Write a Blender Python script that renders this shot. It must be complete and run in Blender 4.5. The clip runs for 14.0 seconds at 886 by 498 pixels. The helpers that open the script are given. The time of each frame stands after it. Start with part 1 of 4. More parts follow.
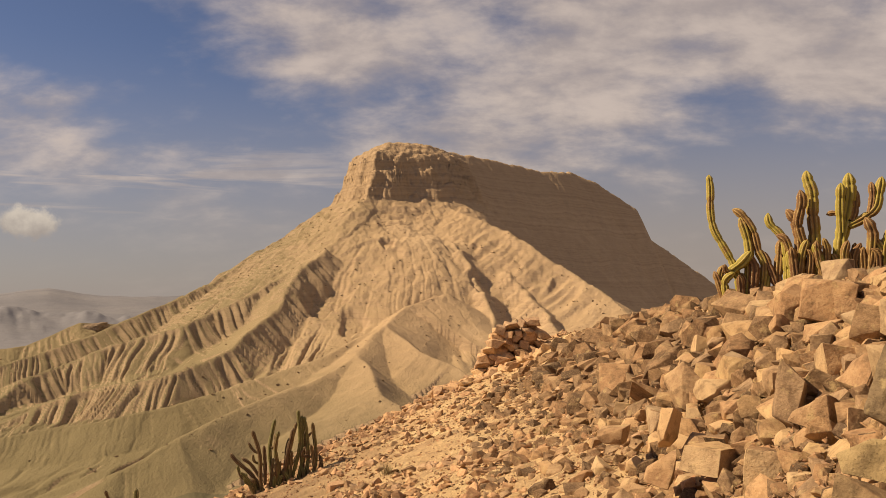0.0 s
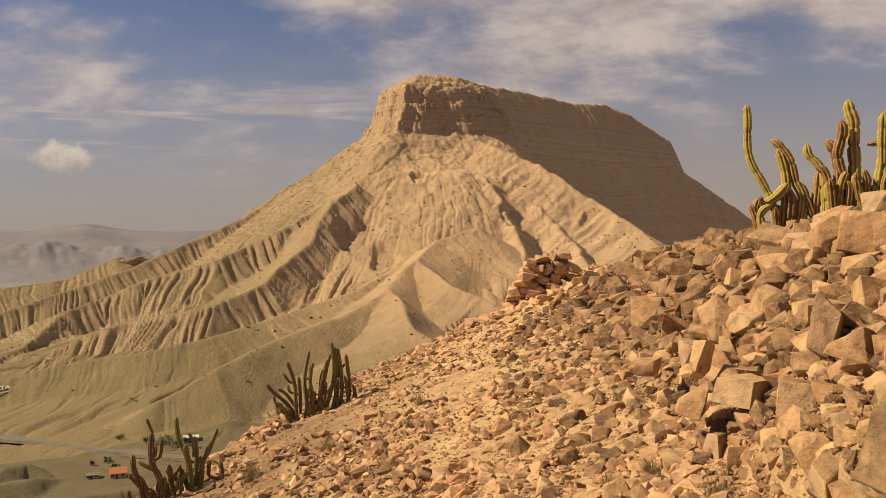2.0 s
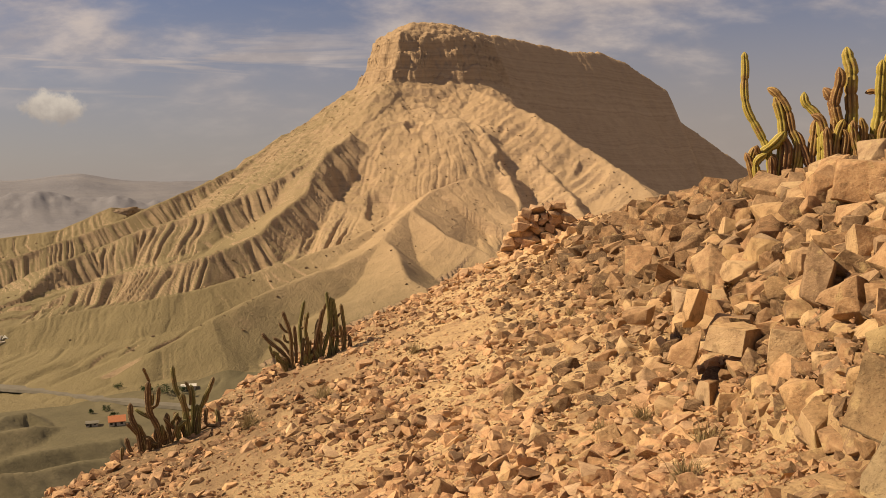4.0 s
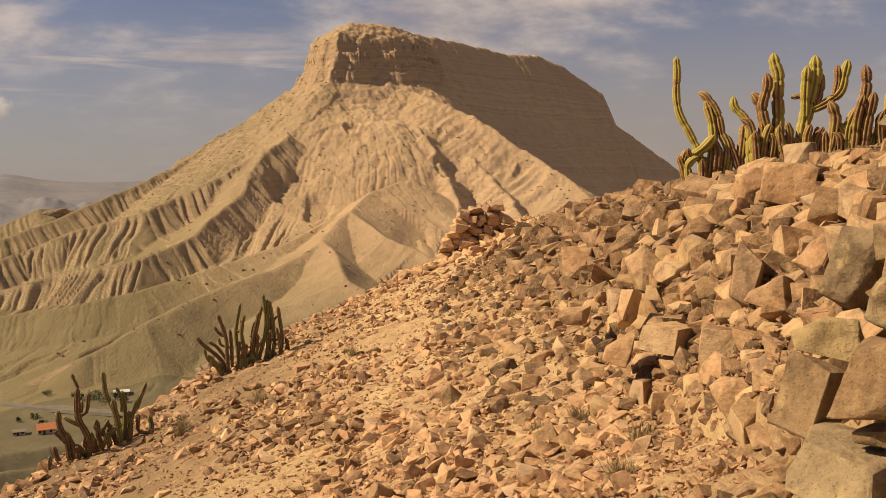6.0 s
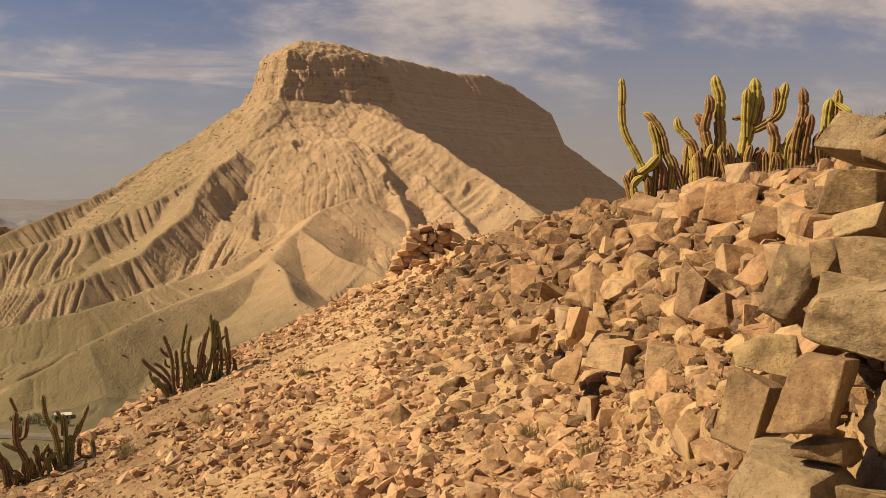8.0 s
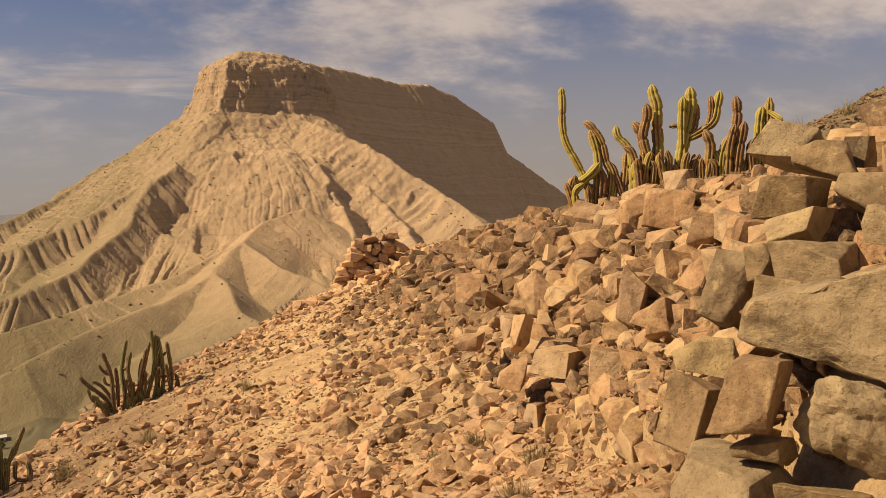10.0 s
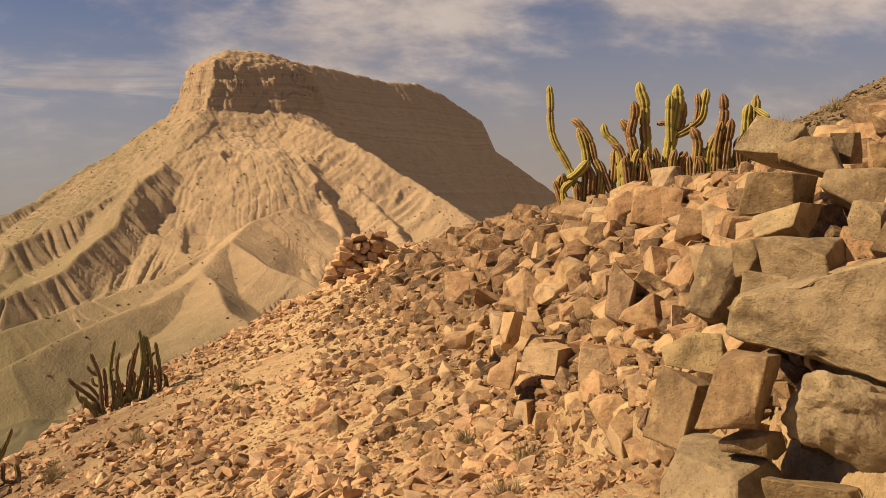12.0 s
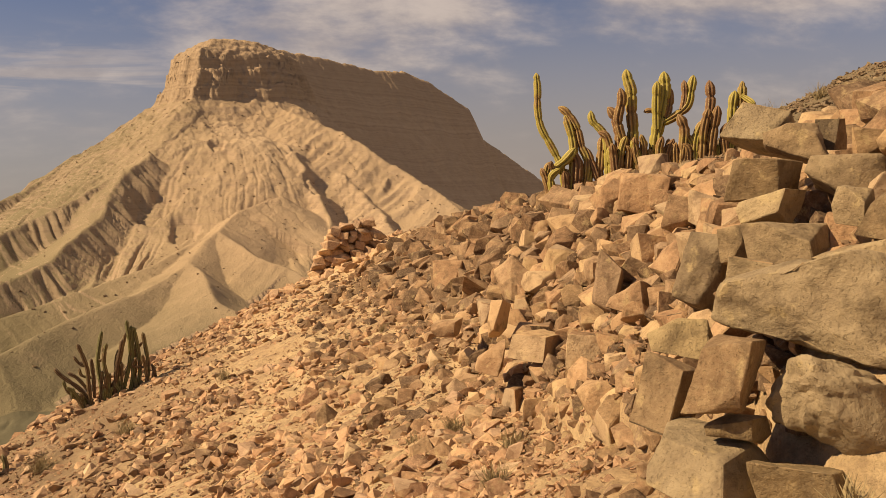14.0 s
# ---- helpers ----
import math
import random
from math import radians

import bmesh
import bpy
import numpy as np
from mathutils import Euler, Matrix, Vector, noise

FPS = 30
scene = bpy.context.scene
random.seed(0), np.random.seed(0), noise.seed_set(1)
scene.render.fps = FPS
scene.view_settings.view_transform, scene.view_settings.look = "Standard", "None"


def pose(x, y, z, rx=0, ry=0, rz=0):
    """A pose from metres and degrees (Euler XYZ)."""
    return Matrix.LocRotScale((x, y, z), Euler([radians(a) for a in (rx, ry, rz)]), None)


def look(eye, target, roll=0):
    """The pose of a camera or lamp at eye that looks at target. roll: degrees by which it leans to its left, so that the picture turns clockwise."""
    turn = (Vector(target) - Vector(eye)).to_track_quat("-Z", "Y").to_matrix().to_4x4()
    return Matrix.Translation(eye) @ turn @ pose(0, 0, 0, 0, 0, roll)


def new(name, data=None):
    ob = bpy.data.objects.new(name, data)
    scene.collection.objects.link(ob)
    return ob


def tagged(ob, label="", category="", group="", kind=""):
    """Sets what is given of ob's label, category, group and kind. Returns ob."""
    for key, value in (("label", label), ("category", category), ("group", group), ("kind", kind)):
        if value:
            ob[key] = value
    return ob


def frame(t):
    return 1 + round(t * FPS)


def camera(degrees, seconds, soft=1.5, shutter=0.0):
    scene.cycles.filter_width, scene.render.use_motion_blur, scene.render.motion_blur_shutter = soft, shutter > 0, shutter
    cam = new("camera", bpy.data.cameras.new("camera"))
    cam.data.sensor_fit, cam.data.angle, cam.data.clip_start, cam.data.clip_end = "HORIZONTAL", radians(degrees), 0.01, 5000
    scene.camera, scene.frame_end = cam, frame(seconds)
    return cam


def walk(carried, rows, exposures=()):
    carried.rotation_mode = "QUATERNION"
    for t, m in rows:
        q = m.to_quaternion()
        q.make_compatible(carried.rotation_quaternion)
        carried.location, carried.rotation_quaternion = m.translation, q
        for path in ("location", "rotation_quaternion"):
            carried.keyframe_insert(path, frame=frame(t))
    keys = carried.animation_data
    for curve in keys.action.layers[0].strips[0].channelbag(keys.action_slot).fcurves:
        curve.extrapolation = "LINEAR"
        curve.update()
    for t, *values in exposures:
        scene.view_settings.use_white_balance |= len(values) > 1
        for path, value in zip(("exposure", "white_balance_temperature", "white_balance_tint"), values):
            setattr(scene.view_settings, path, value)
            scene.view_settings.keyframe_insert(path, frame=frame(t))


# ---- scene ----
cam = camera(54.57, 14.0, soft=0.65)
CAMERA_ROWS = (
    (0, 0.000, -0.000, 0.000, -0.00, 3.10, -0.13),
    (0.5, -0.017, -0.018, 0.004, 0.95, 2.42, 0.14),
    (1, -0.015, 0.003, -0.007, 1.70, 1.31, 0.21),
    (1.5, -0.015, 0.008, -0.008, 2.16, 0.01, 0.19),
    (2, -0.014, 0.023, -0.011, 2.04, -1.30, 0.01),
    (2.5, -0.015, 0.036, -0.016, 2.05, -2.34, -0.14),
    (3, -0.018, 0.035, -0.021, 2.68, -3.73, -0.01),
    (5.5, 0.021, 0.077, -0.019, -1.44, -4.88, -0.06),
    (6, 0.017, 0.075, -0.020, -2.34, -4.53, -0.09),
    (6.5, 0.017, 0.077, -0.021, -3.06, -4.15, 0.14),
    (7, 0.013, 0.068, -0.016, -3.67, -3.90, -0.09),
    (7.5, 0.026, 0.079, -0.018, -4.29, -3.67, -0.03),
    (8, 0.030, 0.066, -0.015, -5.64, -3.32, -0.17),
    (8.5, 0.038, 0.072, -0.014, -6.95, -3.11, -0.10),
    (11, 0.040, 0.051, -0.011, -9.93, -2.54, 0.82),
    (11.5, 0.035, 0.048, -0.015, -10.02, -2.52, 0.75),
    (12, 0.034, 0.053, -0.014, -10.10, -2.81, 0.92),
    (12.5, 0.035, 0.058, -0.015, -10.20, -3.33, 0.86),
    (13, 0.033, 0.058, -0.017, -10.09, -3.35, 0.87),
    (13.5, 0.035, 0.055, -0.017, -10.12, -3.56, 1.12),
    (14, 0.040, 0.051, -0.019, -10.90, -3.58, 1.19),
)
walk(cam, [(t, pose(x, y, z, 90 + pitch, roll, yaw)) for t, x, y, z, yaw, pitch, roll in CAMERA_ROWS],
     exposures=((0.0, 0.42, 7500, 10), (14.0, 0.42, 7500, 10)))

# ---- light ----
SUN_AZIMUTH, SUN_HEIGHT = -88.0, 40.5  # degrees from the way ahead (left is negative), degrees up


def toward(azimuth, height):
    a, h = radians(azimuth), radians(height)
    return Vector((math.sin(a) * math.cos(h), math.cos(a) * math.cos(h), math.sin(h)))


sun = new("sun", bpy.data.lights.new("sun", "SUN"))
sun.data.energy, sun.data.angle, sun.data.color = 5.0, radians(0.55), (1.0, 0.83, 0.6)
sun.matrix_world = look(toward(SUN_AZIMUTH, SUN_HEIGHT) * 100, (0, 0, 0))


class Tree:
    """A short way to write node trees."""

    def __init__(self, tree):
        self.t = tree
        tree.nodes.clear()

    def add(self, kind, inputs=(), **props):
        n = self.t.nodes.new(kind)
        if "data_type" in props:
            n.data_type, n.blend_type = props["data_type"], props["blend_type"]
        if "operation" in props:
            n.operation = props["operation"]
        if "use_clamp" in props:
            n.use_clamp = props["use_clamp"]
        if "interpolation_type" in props:
            n.interpolation_type = props["interpolation_type"]
        if "attribute_name" in props:
            n.attribute_name = props["attribute_name"]
        for key, value in dict(inputs).items():
            if isinstance(value, bpy.types.NodeSocket):
                self.t.links.new(value, n.inputs[key])
            else:
                n.inputs[key].default_value = value
        return n

    def math(self, op, a, b=0.0, c=0.0, clamp=False):
        n = self.add("ShaderNodeMath", {0: a, 1: b, 2: c}, operation=op, use_clamp=clamp)
        return n.outputs[0]

    def noise(self, vector, scale, detail=4.0, rough=0.55, distortion=0.0):
        n = self.add("ShaderNodeTexNoise", {"Vector": vector, "Scale": scale, "Detail": detail, "Roughness": rough, "Distortion": distortion})
        return n.outputs[0]

    def ramp(self, fac, *stops):
        n = self.add("ShaderNodeValToRGB", {0: fac})
        e = n.color_ramp.elements
        while len(e) < len(stops):
            e.new(0.5)
        for k, (at, col) in enumerate(stops):
            e[k].position = at
            e[k].color = (*col, 1) if len(col) == 3 else col
        return n.outputs[0]

    def span(self, value, lo, hi, a=0.0, b=1.0):
        n = self.add("ShaderNodeMapRange", {0: value, 1: lo, 2: hi, 3: a, 4: b}, interpolation_type="SMOOTHSTEP")
        return n.outputs[0]

    def mix(self, fac, a, b, blend="MIX"):
        n = self.add("ShaderNodeMix", data_type="RGBA", blend_type=blend)
        for k, v in ((0, fac), (6, a), (7, b)):
            if isinstance(v, bpy.types.NodeSocket):
                self.t.links.new(v, n.inputs[k])
            elif k == 0:
                n.inputs[k].default_value = v
            else:
                n.inputs[k].default_value = (*v, 1)
        return n.outputs[2]


def make_sky():
    world = bpy.data.worlds.new("sky")
    scene.world = world
    world.use_nodes = True
    s = Tree(world.node_tree)
    sky = s.add("ShaderNodeTexSky")
    sky.sky_type, sky.sun_disc, sky.sun_elevation, sky.sun_rotation = "NISHITA", False, radians(SUN_HEIGHT), radians(SUN_AZIMUTH)
    sky.altitude, sky.air_density, sky.dust_density, sky.ozone_density = 1800.0, 1.0, 1.6, 2.0
    d = s.add("ShaderNodeTexCoord").outputs["Generated"]
    sep = s.add("ShaderNodeSeparateXYZ", {0: d})
    up = sep.outputs[2]
    # a flat layer of cloud: the way up is projected onto a plane overhead
    h = s.math("ADD", s.math("MAXIMUM", up, 0.0), 0.4)
    plane = s.add("ShaderNodeCombineXYZ", {0: s.math("DIVIDE", sep.outputs[0], h), 1: s.math("DIVIDE", sep.outputs[1], h), 2: 0.0}).outputs[0]
    stretched = s.add("ShaderNodeMapping", {"Vector": plane, "Location": (3.1, 0.4, 0), "Rotation": (0, 0, 0.25), "Scale": (0.85, 1.15, 1)}).outputs[0]
    big = s.noise(stretched, 2.7, 5, 0.5)
    fine = s.noise(stretched, 7.5, 7, 0.58, 0.1)
    # the bank of cloud hangs ahead, overhead; the west is clearer
    ahead = s.math("MULTIPLY", s.span(up, 0.13, 0.26), s.span(sep.outputs[0], -0.34, -0.04))
    clear = s.math("MULTIPLY", s.span(up, 0.16, 0.28), s.span(sep.outputs[0], -0.18, -0.42))
    lean = s.math("SUBTRACT", s.math("MULTIPLY", ahead, 0.17), s.math("MULTIPLY", clear, 0.12))
    veil = s.math("ADD", s.math("ADD", s.math("MULTIPLY", big, 0.66), s.math("MULTIPLY", fine, 0.34)), lean)
    cover = s.span(veil, 0.45, 0.7)
    # long thin streaks low in the west
    low = s.add("ShaderNodeMapping", {"Vector": d, "Location": (0.3, 0.1, 0.02), "Rotation": (0, -0.03, 0), "Scale": (3.2, 3.2, 42.0)}).outputs[0]
    streak = s.math("MULTIPLY", s.span(s.noise(low, 1.0, 6, 0.55, 0.4), 0.5, 0.66), s.math("MULTIPLY", s.span(up, 0.06, 0.1), s.span(up, 0.2, 0.13)))
    streak = s.math("MULTIPLY", streak, s.span(sep.outputs[0], 0.02, -0.2))
    cover = s.math("MAXIMUM", s.math("MULTIPLY", cover, s.span(up, 0.04, 0.17, 0.15, 1.0)), s.math("MULTIPLY", streak, 0.75))
    # one small heap of cloud, low over the far plain
    c = toward(-25.9, 4.3)
    off = s.add("ShaderNodeVectorMath", {0: d, 1: c}, operation="SUBTRACT").outputs[0]
    off = s.add("ShaderNodeVectorMath", {0: off, 1: (1.0, 1.0, 1.7)}, operation="MULTIPLY").outputs[0]
    far = s.add("ShaderNodeVectorMath", {0: off}, operation="LENGTH").outputs["Value"]
    puffs = s.math("SUBTRACT", far, s.math("MULTIPLY", s.noise(d, 44, 5, 0.62), 0.06))
    puff = s.span(puffs, 0.006, -0.012)
    haze = s.span(up, 0.29, 0.0)
    blue = s.mix(1.0, sky.outputs[0], (0.68, 0.68, 0.84), "MULTIPLY")
    hazed = s.mix(s.math("MULTIPLY", haze, s.span(sep.outputs[0], -0.5, 0.35, 0.72, 1.0)), blue, (3.9, 3.5, 3.45))
    grey = s.mix(s.span(fine, 0.36, 0.68), (5.2, 4.55, 4.5), (7.7, 6.7, 6.3))
    clouded = s.mix(s.math("MULTIPLY", cover, 0.8), hazed, grey)
    heap = s.mix(s.span(s.math("ADD", up, s.math("MULTIPLY", s.noise(d, 60, 4, 0.6), 0.04)), 0.075, 0.115), (4.3, 3.9, 3.8), (8.0, 7.4, 6.8))
    clouded = s.mix(s.math("MULTIPLY", puff, 0.85), clouded, heap)
    bg = s.add("ShaderNodeBackground", {0: clouded, 1: 0.062})
    out = s.add("ShaderNodeOutputWorld")
    s.t.links.new(bg.outputs[0], out.inputs[0])


make_sky()


# ---- materials ----
def material(name):
    m = bpy.data.materials.new(name)
    m.use_nodes = True
    return m, Tree(m.node_tree)


def finish(s, colour, rough=0.9, height=None, strength=0.4, distance=0.02, spec=0.2):
    p = s.add("ShaderNodeBsdfPrincipled", {"Base Color": colour, "Roughness": rough, "Specular IOR Level": spec})
    if height is not None:
        b = s.add("ShaderNodeBump", {"Height": height, "Strength": strength, "Distance": distance})
        s.t.links.new(b.outputs[0], p.inputs["Normal"])
    out = s.add("ShaderNodeOutputMaterial")
    s.t.links.new(p.outputs[0], out.inputs[0])


def place(s):
    return s.add("ShaderNodeNewGeometry").outputs["Position"]


def stone_material(name, dark, mid, pale, scale=1.0):
    m, s = material(name)
    at = place(s)
    tone = s.add("ShaderNodeObjectInfo").outputs["Random"]
    isl = s.add("ShaderNodeNewGeometry").outputs["Random Per Island"]
    coarse = s.noise(at, 4.2 * scale, 6, 0.68)
    grain = s.noise(at, 38 * scale, 6, 0.7)
    kind = s.math("FRACT", s.math("ADD", tone, s.math("MULTIPLY", isl, 1.7)))
    hue = s.ramp(kind, (0.0, (0.88, 0.92, 1.0)), (0.3, (1.0, 1.0, 1.0)), (0.62, (1.05, 0.95, 0.90)), (1.0, (1.05, 1.06, 0.98)))
    base = s.ramp(s.math("ADD", s.math("MULTIPLY", coarse, 0.62), s.math("MULTIPLY", s.math("ADD", tone, isl), 0.21)), (0.32, dark), (0.5, mid), (0.7, pale))
    base = s.mix(1.0, base, hue, "MULTIPLY")
    base = s.mix(s.span(grain, 0.42, 0.72, 0.0, 0.35), base, pale)
    base = s.mix(s.span(s.noise(at, 8 * scale, 5, 0.62), 0.5, 0.32, 0.0, 0.5), base, dark)
    # pale ochre crust in patches
    crust = s.span(s.noise(at, 9 * scale, 5, 0.65), 0.56, 0.68)
    base = s.mix(s.math("MULTIPLY", crust, 0.5), base, (0.46, 0.34, 0.17))
    pits = s.span(s.noise(at, 95 * scale, 3, 0.6), 0.30, 0.42)
    base = s.mix(s.math("MULTIPLY", s.math("SUBTRACT", 1.0, pits), 0.4), base, dark)
    relief = s.math("ADD", s.math("MULTIPLY", grain, 0.22), s.math("ADD", s.math("MULTIPLY", pits, 0.12), s.noise(at, 11 * scale, 6, 0.65)))
    finish(s, base, 0.92, relief, 0.7, 0.035 / scale)
    return m


def sand_material(name, colours, scale, bump, distance):
    m, s = material(name)
    at = place(s)
    coarse = s.noise(at, scale, 5, 0.6)
    grain = s.noise(at, scale * 22, 6, 0.7)
    base = s.ramp(coarse, (0.3, colours[0]), (0.5, colours[1]), (0.72, colours[2]))
    base = s.mix(s.span(grain, 0.4, 0.7, 0.0, 0.35), base, colours[0])
    clods = s.noise(at, scale * 7, 6, 0.7)
    base = s.mix(s.span(clods, 0.55, 0.35, 0.0, 0.4), base, colours[0])
    finish(s, base, 0.95, s.math("ADD", s.math("ADD", s.math("MULTIPLY", coarse, 0.8), clods), s.math("MULTIPLY", grain, 0.4)), bump, distance)
    return m


def hill_material():
    """Ochre sand below the bank, browner gravel towards the valley, grey-brown earth on the upper slope."""
    m, s = material("stony_sand")
    at = place(s)
    x = s.add("ShaderNodeSeparateXYZ", {0: at}).outputs[0]
    coarse = s.noise(at, 0.9, 5, 0.6)
    clods = s.noise(at, 6.5, 6, 0.7)
    grain = s.noise(at, 24, 6, 0.72)
    base = s.ramp(coarse, (0.3, (0.46, 0.3, 0.165)), (0.5, (0.6, 0.41, 0.222)), (0.7, (0.74, 0.545, 0.3)))
    brown = s.ramp(coarse, (0.3, (0.185, 0.12, 0.069)), (0.5, (0.29, 0.192, 0.108)), (0.72, (0.42, 0.292, 0.163)))
    wander = s.math("ADD", x, s.math("MULTIPLY", s.noise(at, 0.35, 4, 0.6), 3.0))
    base = s.mix(s.span(wander, 1.2, -2.6), base, brown)
    base = s.mix(s.span(wander, 5.6, 7.4), base, (0.22, 0.165, 0.095))
    base = s.mix(s.span(clods, 0.52, 0.36, 0.0, 0.5), base, (0.25, 0.16, 0.09))
    base = s.mix(s.span(grain, 0.46, 0.7, 0.0, 0.45), base, (0.3, 0.2, 0.115))
    finish(s, base, 0.95, s.math("ADD", s.math("ADD", s.math("MULTIPLY", coarse, 0.8), clods), s.math("MULTIPLY", grain, 0.5)), 1.0, 0.09)
    return m


def mountain_material():
    m, s = material("bare_slope")
    geo = s.add("ShaderNodeNewGeometry")
    at = geo.outputs["Position"]
    flat = s.add("ShaderNodeSeparateXYZ", {0: geo.outputs["True Normal"]}).outputs[2]
    z = s.add("ShaderNodeSeparateXYZ", {0: at}).outputs[2]
    coarse = s.noise(at, 0.012, 6, 0.6)
    mid = s.noise(at, 0.09, 6, 0.65)
    fine = s.noise(at, 0.6, 5, 0.7)
    sand = s.ramp(s.math("ADD", s.math("MULTIPLY", coarse, 0.6), s.math("MULTIPLY", mid, 0.4)), (0.3, (0.33, 0.228, 0.142)), (0.5, (0.40, 0.28, 0.168)), (0.7, (0.465, 0.335, 0.212)))
    # steep ground shows banded rock
    bands = s.noise(s.add("ShaderNodeCombineXYZ", {0: 0.0, 1: 0.0, 2: s.math("ADD", s.math("MULTIPLY", z, 0.09), s.math("MULTIPLY", coarse, 2.0))}).outputs[0], 3.0, 4, 0.7)
    rock = s.ramp(s.math("ADD", s.math("MULTIPLY", bands, 0.75), s.math("MULTIPLY", mid, 0.25)), (0.34, (0.28, 0.19, 0.122)), (0.5, (0.40, 0.28, 0.178)), (0.72, (0.50, 0.36, 0.235)))
    steep = s.span(s.math("ADD", flat, s.math("MULTIPLY", mid, 0.16)), 0.88, 0.68)
    # the colour grows darker towards the table top and upper flank
    cap = s.span(s.math("ADD", z, s.math("MULTIPLY", mid, 40.0)), 115.0, 155.0)
    # low ground: olive earth, its colour darkened more to carry the lens's dim corners
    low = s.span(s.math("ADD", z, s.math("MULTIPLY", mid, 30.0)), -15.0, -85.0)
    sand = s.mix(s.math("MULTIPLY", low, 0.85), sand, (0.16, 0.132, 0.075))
    # western flank: olive earth, darkened further to put lens falloff into the colour
    west = s.span(s.math("ADD", s.add("ShaderNodeSeparateXYZ", {0: at}).outputs[0], s.math("MULTIPLY", coarse, 120.0)), 50.0, -150.0)
    sand = s.mix(s.math("MULTIPLY", west, 0.85), sand, (0.185, 0.15, 0.08))
    rock = s.mix(s.math("MULTIPLY", west, 0.5), rock, (0.19, 0.148, 0.09))
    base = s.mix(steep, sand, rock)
    base = s.mix(s.math("MULTIPLY", cap, 0.15), base, (0.24, 0.165, 0.105))
    specks = s.span(s.noise(at, 0.42, 3, 0.6), 0.66, 0.72)
    base = s.mix(s.math("MULTIPLY", specks, 0.6), base, (0.14, 0.10, 0.065))
    finish(s, base, 0.95, s.math("ADD", s.math("MULTIPLY", mid, 1.0), s.math("MULTIPLY", fine, 0.6)), 0.55, 3.0)
    return m


def cactus_material(name, young, old, dead):
    m, s = material(name)
    tc = s.add("ShaderNodeTexCoord").outputs["Object"]
    tone = s.add("ShaderNodeObjectInfo").outputs["Random"]
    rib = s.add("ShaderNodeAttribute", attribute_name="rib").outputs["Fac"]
    patch = s.noise(tc, 3.0, 5, 0.6)
    age = s.math("ADD", s.math("MULTIPLY", patch, 1.1), s.math("MULTIPLY", s.math("SUBTRACT", tone, 0.5), 0.55))
    skin = s.ramp(age, (0.38, young), (0.54, old), (0.76, dead))
    # spines along the ribs are pale straw
    spines = s.math("MULTIPLY", s.span(rib, 0.55, 0.95), s.span(s.noise(tc, 42, 3, 0.6), 0.42, 0.6))
    skin = s.mix(s.math("MULTIPLY", spines, 0.75), skin, (0.50, 0.38, 0.19))
    # groove shade put into the skin colour; the joints' dark rings use it too
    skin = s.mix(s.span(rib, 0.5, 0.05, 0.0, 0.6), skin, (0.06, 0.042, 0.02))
    finish(s, skin, 0.7, s.math("ADD", patch, s.noise(tc, 70, 4, 0.6)), 0.4, 0.01, 0.3)
    return m


def plain(name, colour, rough=0.8, scale=6.0, vary=0.25):
    m, s = material(name)
    at = place(s)
    n = s.noise(at, scale, 5, 0.6)
    dark = tuple(c * (1 - vary) for c in colour)
    finish(s, s.ramp(n, (0.3, dark), (0.7, colour)), rough, n, 0.3, 0.02)
    return m


wall_stone = stone_material("tawny_stone", (0.1, 0.059, 0.034), (0.315, 0.197, 0.111), (0.5, 0.346, 0.195))
rubble_stone = stone_material("reddish_rubble", (0.17, 0.095, 0.056), (0.44, 0.27, 0.156), (0.64, 0.44, 0.255), 1.6)
hill_sand = hill_material()
dark_rubble = stone_material("brown_rubble", (0.095, 0.056, 0.035), (0.24, 0.148, 0.087), (0.39, 0.262, 0.152), 1.6)
block_stone = stone_material("dark_block_stone", (0.075, 0.049, 0.028), (0.215, 0.147, 0.083), (0.36, 0.262, 0.145))
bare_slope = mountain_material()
valley_sand = sand_material("valley_sand", ((0.095, 0.082, 0.048), (0.132, 0.112, 0.066), (0.175, 0.145, 0.088)), 0.02, 0.4, 1.5)
# blue-grey of distance haze is put into this rock's base colour
hazed_rock = sand_material("haze_tinted_rock", ((0.13, 0.132, 0.155), (0.17, 0.168, 0.188), (0.21, 0.203, 0.215)), 0.002, 0.3, 20.0)
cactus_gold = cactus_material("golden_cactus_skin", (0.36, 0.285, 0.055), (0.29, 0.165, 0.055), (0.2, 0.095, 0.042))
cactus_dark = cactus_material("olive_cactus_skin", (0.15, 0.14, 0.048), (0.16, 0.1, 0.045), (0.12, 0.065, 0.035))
road_dirt = plain("road_dirt", (0.17, 0.152, 0.12), 0.9, 0.3)
white_stone = plain("white_painted_stone", (0.55, 0.53, 0.48), 0.8, 2.0, 0.15)
roof_orange = plain("orange_roof", (0.5, 0.19, 0.09), 0.6, 1.0, 0.2)
plaster = plain("pale_plaster", (0.48, 0.42, 0.35), 0.85, 1.0)
dark_glass = plain("dark_opening", (0.05, 0.045, 0.04), 0.4)
leaf_green = plain("dusty_green_leaves", (0.055, 0.085, 0.03), 0.8, 2.0, 0.4)
bark = plain("grey_bark", (0.16, 0.12, 0.08))
dry_twig = plain("dry_straw_twigs", (0.36, 0.27, 0.14), 0.85, 20.0, 0.4)
slope_rock = stone_material("dark_slope_rock", (0.13, 0.085, 0.052), (0.22, 0.152, 0.095), (0.33, 0.235, 0.148), 0.06)
grey_gravel = stone_material("grey_brown_gravel", (0.11, 0.075, 0.047), (0.21, 0.148, 0.09), (0.33, 0.24, 0.148), 1.6)

